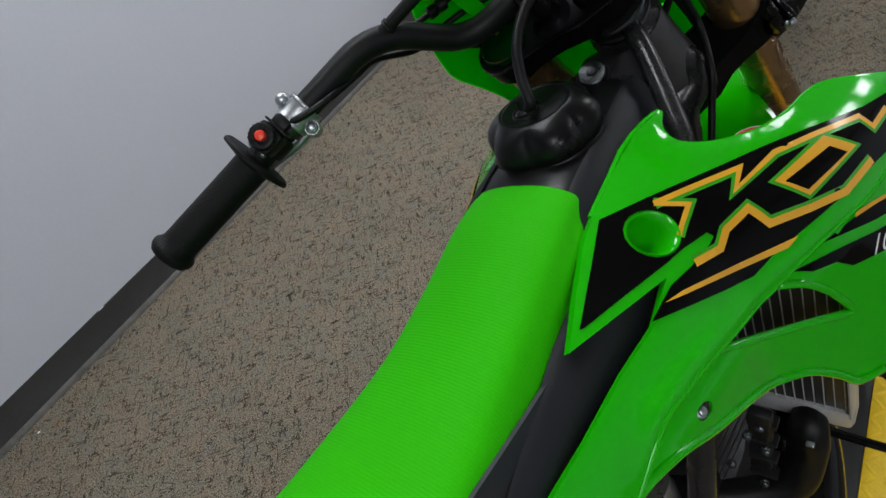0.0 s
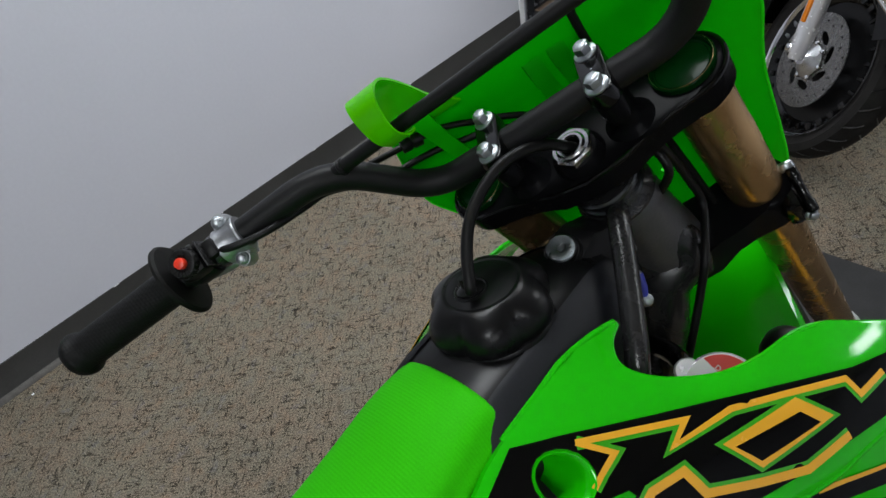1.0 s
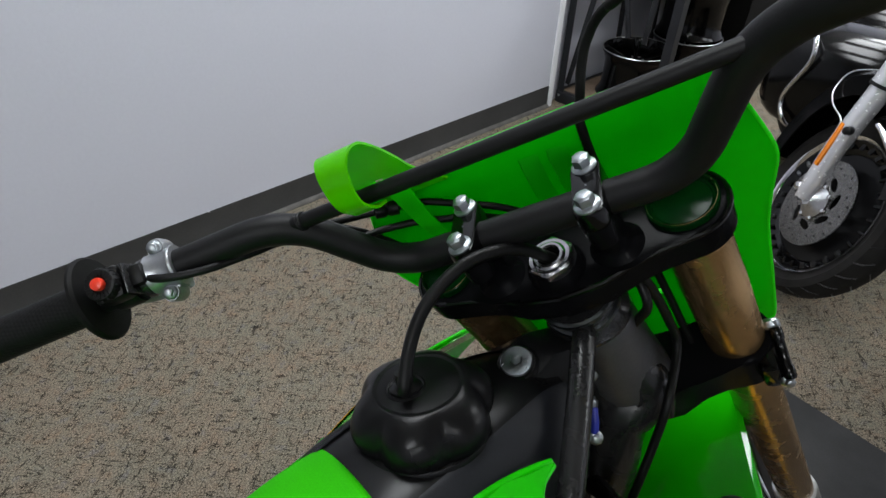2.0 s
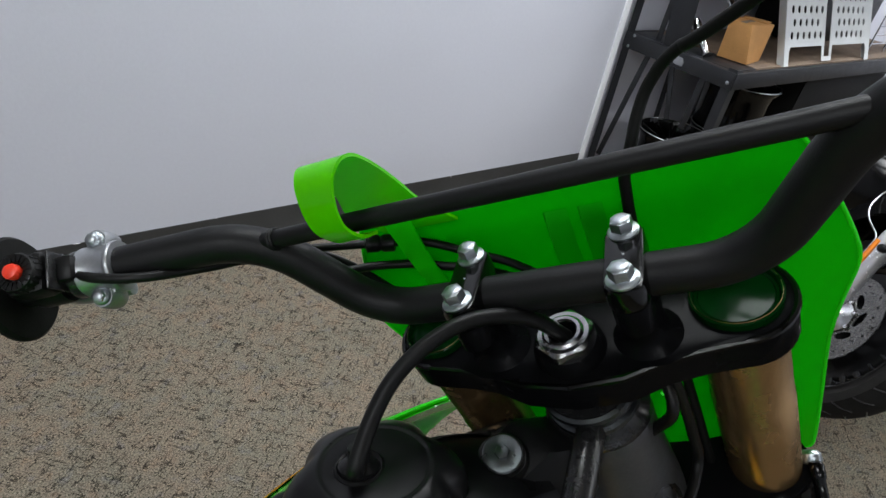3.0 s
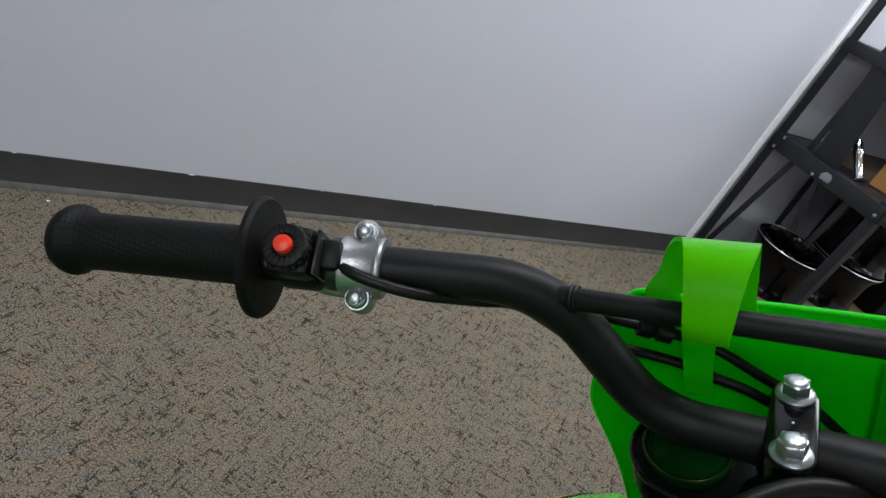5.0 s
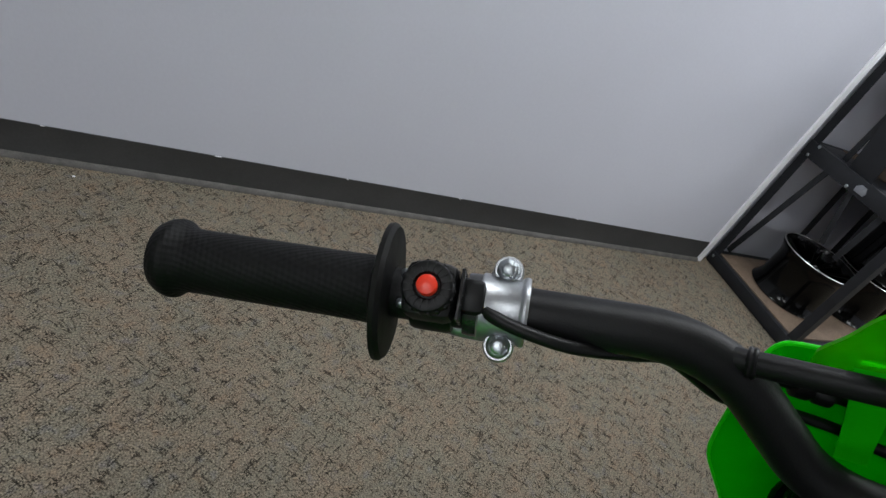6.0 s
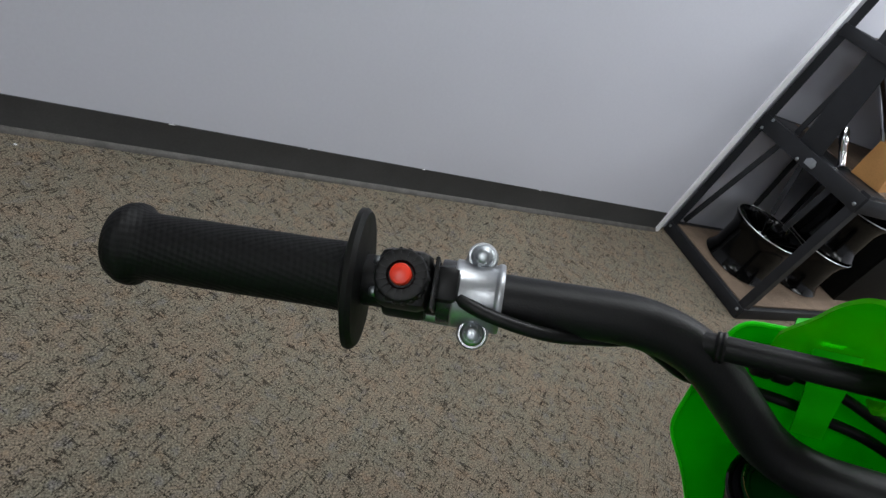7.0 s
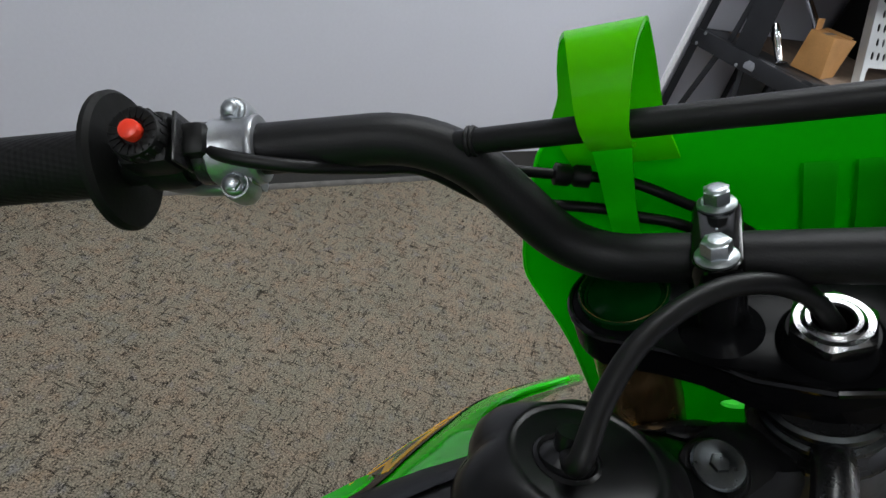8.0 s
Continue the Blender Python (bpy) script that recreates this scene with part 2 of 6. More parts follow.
def thing(name, m, label, category, group="", kind=""):
    ob = new(name)
    ob.matrix_world = m
    return tagged(ob, label, category, group, kind)


def block(sx, sy, sz, m=Matrix(), bevel=0.0, bm=None):
    bm = bm or bmesh.new()
    made = bmesh.ops.create_cube(bm, size=1, matrix=m @ Matrix.Diagonal((sx, sy, sz, 1)))
    if bevel:
        edges = list({e for v in made["verts"] for e in v.link_edges})
        bmesh.ops.bevel(bm, geom=edges, offset=bevel, segments=2, affect="EDGES", profile=0.5)
    return bm


def at(x, y, z, rx=0, ry=0, rz=0):
    return pose(x, y, z, rx, ry, rz)


def along(p, d, up=(0, 0, 1)):
    """A pose at p whose z axis points along d."""
    return Matrix.Translation(p) @ Vector(d).to_track_quat("Z", "Y").to_matrix().to_4x4()


def lathe(profile, m=Matrix(), seg=24, bm=None, caps=True):
    """Turns (radius, height) points round the z axis of m."""
    bm = bm or bmesh.new()
    rings = []
    for r, z in profile:
        if r < 1e-6:
            rings.append([bm.verts.new(m @ Vector((0, 0, z)))])
        else:
            rings.append([bm.verts.new(m @ Vector((r * math.cos(2 * math.pi * i / seg), r * math.sin(2 * math.pi * i / seg), z))) for i in range(seg)])
    for a, b in zip(rings, rings[1:]):
        for i in range(seg):
            j = (i + 1) % seg
            q = [a[i % len(a)], a[j % len(a)], b[j % len(b)], b[i % len(b)]]
            q = [v for k, v in enumerate(q) if v not in q[:k]]
            if len(q) > 2:
                bm.faces.new(q)
    for ring, flip in ((rings[0], True), (rings[-1], False)):
        if caps and len(ring) > 2:
            bm.faces.new(ring[::-1] if flip else ring)
    return bm


def spline(pts, n=8, closed=False):
    """A smooth line through points of any size."""
    pts = [Vector(p) for p in pts]
    out, k = [], len(pts)
    for i in range(k if closed else k - 1):
        p1, p2 = pts[i], pts[(i + 1) % k]
        p0 = pts[(i - 1) % k] if closed or i > 0 else p1 * 2 - p2
        p3 = pts[(i + 2) % k] if closed or i + 2 < k else p2 * 2 - p1
        for j in range(n):
            t = j / n
            out.append(0.5 * ((2 * p1) + (p2 - p0) * t + (2 * p0 - 5 * p1 + 4 * p2 - p3) * t * t + (3 * p1 - p0 - 3 * p2 + p3) * t ** 3))
    if not closed:
        out.append(pts[-1])
    return out


def tube(pts, r, seg=12, bm=None, smooth=0, m=None):
    """Sweeps a round section of radius r (or one radius a point) along points."""
    bm = bm or bmesh.new()
    pts = [Vector(p) for p in pts]
    rad = list(r) if isinstance(r, (list, tuple)) else [r] * len(pts)
    if smooth:
        rr = spline([(q, 0, 0) for q in rad], smooth)
        pts, rad = spline(pts, smooth), [q.x for q in rr]
    if m is not None:
        pts = [m @ p for p in pts]
    side, rings = None, []
    for i, p in enumerate(pts):
        d = (pts[min(i + 1, len(pts) - 1)] - pts[max(i - 1, 0)]).normalized()
        if side is None:
            side = d.orthogonal().normalized()
        side = (side - d * side.dot(d)).normalized()
        o = d.cross(side)
        rings.append([bm.verts.new(p + rad[i] * (math.cos(2 * math.pi * k / seg) * side + math.sin(2 * math.pi * k / seg) * o)) for k in range(seg)])
    for a, b in zip(rings, rings[1:]):
        for k in range(seg):
            bm.faces.new((a[k], a[(k + 1) % seg], b[(k + 1) % seg], b[k]))
    bm.faces.new(rings[0][::-1])
    bm.faces.new(rings[-1])
    return bm


def prism(poly, z0, z1, m=Matrix(), bevel=0.0, bm=None):
    """A flat plate of the given outline, from z0 to z1 of m."""
    bm = bm or bmesh.new()
    lo = [bm.verts.new(m @ Vector((x, y, z0))) for x, y in poly]
    hi = [bm.verts.new(m @ Vector((x, y, z1))) for x, y in poly]
    n = len(poly)
    top = bm.faces.new(hi)
    bm.faces.new(lo[::-1])
    for i in range(n):
        bm.faces.new((lo[i], lo[(i + 1) % n], hi[(i + 1) % n], hi[i]))
    if bevel:
        bmesh.ops.bevel(bm, geom=list(top.edges), offset=bevel, segments=2, affect="EDGES", profile=0.5)
    return bm


def inside(p, poly):
    hit, n = False, len(poly)
    for i in range(n):
        a, b = poly[i], poly[(i + 1) % n]
        if (a[1] > p[1]) != (b[1] > p[1]) and p[0] < (b[0] - a[0]) * (p[1] - a[1]) / (b[1] - a[1]) + a[0]:
            hit = not hit
    return hit


def dense(poly, step):
    out, n = [], len(poly)
    for i in range(n):
        a, b = Vector(poly[i][:2]), Vector(poly[(i + 1) % n][:2])
        k = max(1, math.ceil((b - a).length / step))
        out += [a.lerp(b, j / k) for j in range(k)]
    return out


def shell(outline, on, top=0.0, thick=0.0025, holes=(), step=0.012, bm=None):
    """A sheet that lies on the surface on(a, b, height), cut to an outline with holes, thick enough to have edges."""
    loops = [dense(outline, step)] + [dense(h, step) for h in holes]
    pts, edges = [], []
    for loop in loops:
        s = len(pts)
        pts += loop
        edges += [(s + i, s + (i + 1) % len(loop)) for i in range(len(loop))]
    lo = [min(p[i] for p in loops[0]) for i in (0, 1)]
    hi = [max(p[i] for p in loops[0]) for i in (0, 1)]
    x = lo[0] + step * 0.5
    while x < hi[0]:
        y = lo[1] + step * 0.5
        while y < hi[1]:
            q = Vector((x, y))
            if inside(q, loops[0]) and not any(inside(q, h) for h in loops[1:]) and min((q - p).length for p in pts[: sum(map(len, loops))]) > step * 0.45:
                pts.append(q)
            y += step
        x += step
    vs, _, fs, *_ = geometry.delaunay_2d_cdt(pts, edges, [], 0, 1e-6)
    tris = []
    for f in fs:
        c = sum((vs[i] for i in f), Vector((0, 0))) / 3
        if inside(c, loops[0]) and not any(inside(c, h) for h in loops[1:]):
            tris.append(tuple(f))
    bm = bm or bmesh.new()
    used = sorted({i for f in tris for i in f})
    up = {i: bm.verts.new(on(vs[i].x, vs[i].y, top)) for i in used}
    dn = {i: bm.verts.new(on(vs[i].x, vs[i].y, top - thick)) for i in used}
    count = {}
    for f in tris:
        bm.faces.new([up[i] for i in f])
        bm.faces.new([dn[i] for i in f[::-1]])
        for i in range(3):
            e = (f[i], f[(i + 1) % 3])
            count[tuple(sorted(e))] = count.get(tuple(sorted(e)), []) + [e]
    for es in count.values():
        if len(es) == 1:
            i, j = es[0]
            bm.faces.new((up[j], up[i], dn[i], dn[j]))
    return bm


def stroke(line, w, closed=False):
    """The outline of a band of width w along a line of 2D points, with mitred corners."""
    p = [Vector(q) for q in line]
    n, left, right = len(p), [], []
    for i in range(n):
        a = p[i - 1] if i or closed else p[i] * 2 - p[i + 1]
        b = p[(i + 1) % n] if i < n - 1 or closed else p[i] * 2 - p[i - 1]
        d1, d2 = (p[i] - a).normalized(), (b - p[i]).normalized()
        n1, n2 = Vector((-d1.y, d1.x)), Vector((-d2.y, d2.x))
        mid = (n1 + n2).normalized()
        k = w / 2 / max(0.45, mid.dot(n1))
        left.append(p[i] + mid * k)
        right.append(p[i] - mid * k)
    return left, right


def ring(n, ra, rb, cx=0, cy=0, turn=0):
    return [(cx + ra * math.cos(2 * math.pi * i / n) * math.cos(turn) - rb * math.sin(2 * math.pi * i / n) * math.sin(turn),
             cy + ra * math.cos(2 * math.pi * i / n) * math.sin(turn) + rb * math.sin(2 * math.pi * i / n) * math.cos(turn)) for i in range(n)]


def hexagon(r, turn=0):
    return [(r * math.cos(math.pi * i / 3 + turn), r * math.sin(math.pi * i / 3 + turn)) for i in range(6)]


def flange_bolt(p, d, head=0.0062, flange=0.0092, tall=0.007, turn=0.2, bm=None):
    """A hexagon head with a pressed-on flange, standing on p along d."""
    bm = bm or bmesh.new()
    m = along(p, d)
    lathe([(flange, 0), (flange, 0.0012), (flange * 0.82, 0.0024), (head * 0.9, 0.0028)], m, 20, bm)
    prism(hexagon(head, turn), 0.002, tall - head * 0.1, m, head * 0.12, bm)
    lathe([(head * 0.84, tall - head * 0.12), (head * 0.72, tall), (head * 0.4, tall + head * 0.09), (0, tall + head * 0.1)], m, 18, bm)
    return bm

# structure ----------------------------------------------------------------------


def wall(name, x0, x1, y0, y1, z0, z1, material, label, category="wall"):
    ob = part(name, block(x1 - x0, y1 - y0, z1 - z0, at((x0 + x1) / 2, (y0 + y1) / 2, (z0 + z1) / 2)), material)
    return tagged(ob, label, category, "", "structure")


wall("floor", -5.0, 6.5, -6.6, 0.6, -0.08, 0.0, CARPET, "brown and grey flecked loop pile carpet floor", "floor")
wall("wall_north", -5.0, 2.231, 0.0, 0.14, 0.0, 3.0, WALL, "smooth light grey painted showroom wall")
wall("wall_recess", 2.262, 6.5, 0.035, 0.14, 0.0, 3.0, WALL, "pale grey wall behind the steel rack")
wall("corner_trim", 2.231, 2.262, -0.012, 0.14, 0.0, 3.0, WHITE, "narrow white corner trim at the wall's end", "trim")
wall("wall_east", 6.36, 6.5, -6.6, 0.035, 0.0, 3.0, WALL, "plain light grey far wall")
wall("wall_west", -5.14, -5.0, -6.6, 0.14, 0.0, 3.0, WALL, "plain light grey end wall")
wall("wall_south", -5.0, 6.36, -6.6, -6.46, 0.0, 3.0, WALL, "plain light grey wall across the room")
wall("ceiling", -5.14, 6.5, -6.6, 0.14, 3.0, 3.1, TILE, "white tiled showroom ceiling", "ceiling")
bm = bmesh.new()
prism([(0, 0), (-0.0075, 0), (-0.0075, 0.006), (-0.005, 0.0095), (-0.005, 0.112), (-0.0035, 0.12), (0, 0.12)], -5.0, 2.229,
      Matrix(((0, 0, 1, 0), (1, 0, 0, 0), (0, 1, 0, 0), (0, 0, 0, 1))), 0, bm)
tagged(part("baseboard", bm, BASE), "dark charcoal vinyl baseboard along the grey wall", "baseboard", "", "structure")
bm = bmesh.new()
prism([(-0.0085, 0), (-0.022, 0), (-0.0205, 0.006), (-0.011, 0.017), (-0.0085, 0.018)], -5.0, 2.229,
      Matrix(((0, 0, 1, 0), (1, 0, 0, 0), (0, 1, 0, 0), (0, 0, 0, 1))), 0, bm)
tagged(part("baseboard_toe", bm, TOE), "grey scuffed toe strip below the baseboard", "trim", "", "structure")

for x, wide in ((-0.134, 0.02), (0.776, 0.014), (1.371, 0.01), (0.31, 0.006), (-0.62, 0.012)):
    part("paint_chip", block(wide, 0.0022, 0.0022, at(x, -0.0046, 0.1208), 0.0006), WHITE, bpy.data.objects["baseboard"], "small pale paint chip on the baseboard's edge")
lint = thing("carpet_lint", at(-0.53, -0.067, 0.0015), "tiny pale scrap of lint lying on the carpet", "lint")
part("scrap", block(0.008, 0.005, 0.003, Matrix(), 0.001), WHITE, lint)
for lx, ly in LAMP_SPOTS:
    lamp_body = thing("ceiling_light", at(lx, ly, 2.96), "flat white ceiling light panel, switched on", "ceiling light", "ceiling lights")
    bm = bmesh.new()
    for sx, sy, px, py in ((1.24, 0.03, 0, 0.3), (1.24, 0.03, 0, -0.3), (0.03, 0.57, 0.605, 0), (0.03, 0.57, -0.605, 0)):
        block(sx, sy, 0.05, at(px, py, 0.01), 0.004, bm)
    part("frame", bm, WHITE, lamp_body)
    part("diffuser", block(1.17, 0.56, 0.012, at(0, 0, 0.012)), LIT, lamp_body, "glowing white diffuser")

# dirt bike ----------------------------------------------------------------------
CHASSIS = Matrix(((-0.0480, 0.9988, 0.0125, 0.0607), (-0.9725, -0.0496, 0.2275, -1.9917), (0.2279, -0.0012, 0.9737, -0.0004), (0, 0, 0, 1)))
STEER = CHASSIS.inverted() @ Matrix(((0.539, 0.6745, -0.5052, 0.0725), (-0.675, 0.7038, 0.221, -1.7315), (0.5029, 0.2219, 0.8345, 1.1281), (0, 0, 0, 1)))
bike = thing("dirt_bike", CHASSIS, "green and black motocross dirt bike leaning on its mat, bars turned", "motorcycle")


def S(x, y, z):
    """A place on the steering head, in the bike's own measure."""
    return STEER @ Vector((x, y, z))


def SD(x, y, z):
    return STEER.to_3x3() @ Vector((x, y, z))


# handlebar
BAR_Y, BAR_Z = 0.0062, 0.0338
OUT = Vector((-0.9178, -0.326, 0.2267)).normalized()
GRIP_IN = Vector((-0.2807, -0.0398, 0.1425))
GRIP_END = GRIP_IN + OUT * 0.108


def mirrored(p):
    return Vector((-p[0], p[1], p[2]))


def fillet(p0, p1, p2, r, n=9):
    """Points along the round corner of radius r at p1."""
    a, b = (p0 - p1).normalized(), (p2 - p1).normalized()
    half = a.angle(b) / 2
    c = p1 + (a + b).normalized() * r / math.sin(half)
    u, v = p1 + a * r / math.tan(half) - c, p1 + b * r / math.tan(half) - c
    w = u.angle(v)
    return [c + (u * math.sin((1 - k / (n - 1)) * w) + v * math.sin(k / (n - 1) * w)) / math.sin(w) for k in range(n)]


B0, B1, B2 = Vector((0, BAR_Y, BAR_Z)), Vector((-0.1025, BAR_Y, BAR_Z)), Vector((-0.149, 0.007, 0.1099))
left = [B0, Vector((-0.03, BAR_Y, BAR_Z))] + fillet(B0, B1, B2, 0.046) + fillet(B1, B2, GRIP_IN, 0.07) + [GRIP_IN - OUT * 0.05, GRIP_IN, GRIP_END - OUT * 0.012]
path = [mirrored(p) for p in left[:0:-1]] + left
bar = part("handlebar", tube(path, 0.0113, 20, m=STEER), SATIN, bike, "satin black steel handlebar with a crossbar")
CROSS_Y, CROSS_Z = 0.0041, 0.1060
part("crossbar", tube([S(-0.143, CROSS_Y, CROSS_Z), S(0, CROSS_Y, CROSS_Z), S(0.143, CROSS_Y, CROSS_Z)], 0.0054, 16, smooth=4), SATIN, bar)
weld_x = (-0.1375, -0.1365, -0.1355, -0.1345, -0.1335)
part("weld", tube([S(x, CROSS_Y, CROSS_Z) for x in weld_x], [0.0063, 0.0069, 0.0064, 0.0069, 0.0063], 16), SATIN, bar)

for side in (-1, 1):
    def V(p, s=side):
        return STEER @ Vector((-s * p[0], p[1], p[2]))
    m = along(V(GRIP_IN), V(GRIP_IN + OUT) - V(GRIP_IN)) @ Matrix.Diagonal((1, 1, 0.957, 1))
    g = part("grip", lathe([(0.0125, -0.004), (0.0165, 0.0), (0.0155, 0.006), (0.0152, 0.02), (0.0152, 0.095), (0.0155, 0.0995), (0.0172, 0.103), (0.0186, 0.1045), (0.0190, 0.107), (0.0184, 0.110), (0.0165, 0.1135), (0.012, 0.1148), (0, 0.1148)], m, 32), GRIP, bike,
             "black waffle-patterned rubber grip")
    fm = m @ pose(0, 0, 0, 0, 3, 0)
    part("grip_flange", lathe([(0.0128, -0.004), (0.0295, -0.0035), (0.0312, -0.0015), (0.031, 0.0008), (0.026, 0.0022), (0.0155, 0.005)], fm, 40), FLANGE, g, "round black rubber flange")

# clutch perch on the left bar
c0 = GRIP_IN - OUT * 0.0535
face = Vector((0, -0.66, 0.75))
face = (face - OUT * face.dot(OUT)).normalized()
up_side = face.cross(OUT).normalized()
if up_side.y < 0:
    up_side = -up_side
perch = part("lever_perch", lathe([(0.0116, -0.0105), (0.0148, -0.0105), (0.0153, -0.0098), (0.0153, -0.0082), (0.0147, -0.0074), (0.0144, -0.0066), (0.0144, 0.0066), (0.0148, 0.0078), (0.0148, 0.0098), (0.0142, 0.0105), (0.0116, 0.0105)], STEER @ along(c0, OUT), 28), PERCH, bike, "bright aluminium clutch lever perch")
for s, span in ((1, 0.0165), (-1, 0.0165)):
    bm = bmesh.new()
    q = c0 + up_side * s * span + face * 0.003
    lathe([(0.006, -0.012), (0.0068, -0.009), (0.0068, 0.0), (0.006, 0.003)], STEER @ along(q, face), 18, bm)
    block(0.013, 0.011, 0.012, STEER @ along(c0 + up_side * s * 0.0125 - face * 0.001, face), 0.002, bm)
    part("clamp_lug", bm, PERCH, perch)
    part("clamp_bolt", flange_bolt(S(*(q + face * 0.003)), SD(*face), 0.0039, 0.0052, 0.0050), ZINC, perch, "zinc hexagon bolt")
blade = c0 - face * 0.018 - up_side * 0.010
part("clutch_lever", tube([S(*(blade + OUT * -0.004)), S(*(blade + OUT * 0.02 - face * 0.002)), S(*(blade + OUT * 0.04 - face * 0.008 + up_side * 0.004)), S(*(blade + OUT * 0.075 - face * 0.014 + up_side * 0.014)), S(*(blade + OUT * 0.13 - face * 0.012 + up_side * 0.014))],
                          [0.0045, 0.0042, 0.004, 0.004, 0.005], 12, smooth=5), PERCH, perch, "slim silver clutch lever below the grip")
part("lever_pivot", lathe([(0.009, -0.006), (0.0105, -0.004), (0.0105, 0.004), (0.009, 0.006)], STEER @ along(c0 - face * 0.017 + up_side * 0.006, face), 18), ALLOY, perch)

# stop switch: a square body clamped round the bar, a ribbed cap and a red button
k0 = GRIP_IN - OUT * 0.0231
kn = Vector((0, -0.62, 0.78))
kn = (kn - OUT * kn.dot(OUT)).normalized()
ks = kn.cross(OUT)
KM = STEER @ Matrix(((OUT.x, ks.x, kn.x, k0.x), (OUT.y, ks.y, kn.y, k0.y), (OUT.z, ks.z, kn.z, k0.z), (0, 0, 0, 1)))
bm = lathe([(0.0114, -0.009), (0.0138, -0.009), (0.0145, -0.007), (0.0145, 0.007), (0.0138, 0.009), (0.0114, 0.009)], STEER @ along(k0, OUT), 28)
block(0.0222, 0.0238, 0.019, KM @ at(0, 0, 0.0155), 0.0045, bm)
switch = part("stop_switch", bm, RUBBER, bike, "square black engine stop switch with a red button")
part("clamp_band", lathe([(0.0114, -0.0045), (0.0136, -0.0045), (0.0139, -0.003), (0.0139, 0.003), (0.0136, 0.0045), (0.0114, 0.0045)], STEER @ along(k0 - OUT * 0.0185, OUT), 28), SPAR, switch)
part("cable_socket", block(0.011, 0.015, 0.012, KM @ at(-0.017, -0.001, 0.012), 0.003), RUBBER, switch)
part("body_rim", block(0.0018, 0.0215, 0.0185, KM @ at(-0.0128, 0, 0.0145), 0.0008), SPAR, switch)
for dy in (-0.0065, 0.0065):
    part("body_screw", flange_bolt(KM @ Vector((0.0112, dy, 0.0155)), KM.to_3x3() @ Vector((1, 0, 0)), 0.0016, 0.0022, 0.0026), ZINC, switch)
part("ribbed_cap", lathe([(0.0108, 0.022), (0.0108, 0.0288), (0.0101, 0.0303), (0.0088, 0.0308), (0.0058, 0.0303), (0.0050, 0.0293), (0, 0.0293)], KM, 40), RUBBER, switch, "ribbed black switch cap")
for i in range(18):
    spin = pose(0, 0, 0, 0, 0, 20 * i)
    part("cap_rib", block(0.0040, 0.0008, 0.0010, KM @ spin @ at(0.0077, 0, 0.0306)), RUBBER, switch)
    part("cap_rib", block(0.0009, 0.0016, 0.0058, KM @ spin @ at(0.0108, 0, 0.0262), 0.0003), RUBBER, switch)
part("button", lathe([(0.0042, 0.028), (0.0043, 0.0325), (0.0039, 0.0336), (0.0027, 0.0341), (0, 0.0342)], KM, 24), RED, switch, "round red push button")
part("switch_cable", tube([k0 - OUT * 0.017 + kn * 0.010, k0 - OUT * 0.033 + kn * 0.0135 - up_side * 0.008, k0 - OUT * 0.06 + kn * 0.009 - up_side * 0.0125, k0 - OUT * 0.088 - up_side * 0.0095 - kn * 0.010, Vector((-0.168, 0.012, 0.088)), Vector((-0.148, 0.032, 0.050)), Vector((-0.125, 0.0475, 0.0345)), Vector((-0.098, 0.0545, 0.0236)), Vector((-0.0818, 0.056, 0.016)), Vector((-0.0615, 0.0565, 0.009)), Vector((-0.03, 0.056, -0.010))],
                          0.0030, 10, smooth=6, m=STEER), RUBBER, switch)
bm = tube([c0 - face * 0.014 + up_side * 0.008 - OUT * 0.012, Vector((-0.19, 0.03, 0.095)), Vector((-0.15, 0.05, 0.045)), Vector((-0.11, 0.052, -0.02)), Vector((-0.05, 0.05, -0.07))], 0.0026, 10, smooth=6, m=STEER)
part("clutch_cable", bm, RUBBER, bike, "black clutch cable below the crossbar")
bm = tube([Vector((-0.155, 0.020, 0.085)), Vector((-0.127, 0.044, 0.059)), Vector((-0.0955, 0.0545, 0.0445)), Vector((-0.079, 0.0560, 0.0372)), Vector((-0.058, 0.0565, 0.023)), Vector((-0.033, 0.0565, 0.006)), Vector((0.0, 0.056, -0.03))], 0.0028, 10, smooth=6, m=STEER)
lathe([(0.0032, -0.01), (0.0058, -0.009), (0.0058, -0.002), (0.0045, 0.0), (0.0058, 0.002), (0.0058, 0.009), (0.0032, 0.01)], STEER @ along((-0.111, 0.0500, 0.0510), (0.03, 0.009, -0.0135)), 14, bm)
part("wiring_lead", bm, RUBBER, bike, "black wiring lead with a small connector")
bm = tube([Vector((0.31, -0.01, 0.18)), Vector((0.25, 0.02, 0.185)), Vector((0.18, 0.055, 0.160)), Vector((0.0981, 0.082, 0.1141)), Vector((0.0861, 0.088, 0.1074)), Vector((0.0768, 0.09, 0.1007)), Vector((0.0705, 0.09, 0.094)), Vector((0.0643, 0.088, 0.0867)), Vector((0.0576, 0.082, 0.076)), Vector((0.053, 0.0755, 0.0663)), Vector((0.0472, 0.0705, 0.0537)), Vector((0.0445, 0.068, 0.0421)), Vector((0.043, 0.062, 0.0)), Vector((0.05, 0.05, -0.1)), Vector((0.055, 0.02, -0.22))], 0.0034, 12, smooth=6, m=STEER)
part("brake_hose", bm, FLANGE, bike, "thick black front brake hose")

# bar clamps and upper fork bridge


def stadium(half, r, n=9):
    """A slot outline along y with round ends."""
    a = [math.pi * i / (n - 1) for i in range(n)]
    return [(r * math.cos(t), half + r * math.sin(t)) for t in a] + [(-r * math.cos(t), -half - r * math.sin(t)) for t in a]


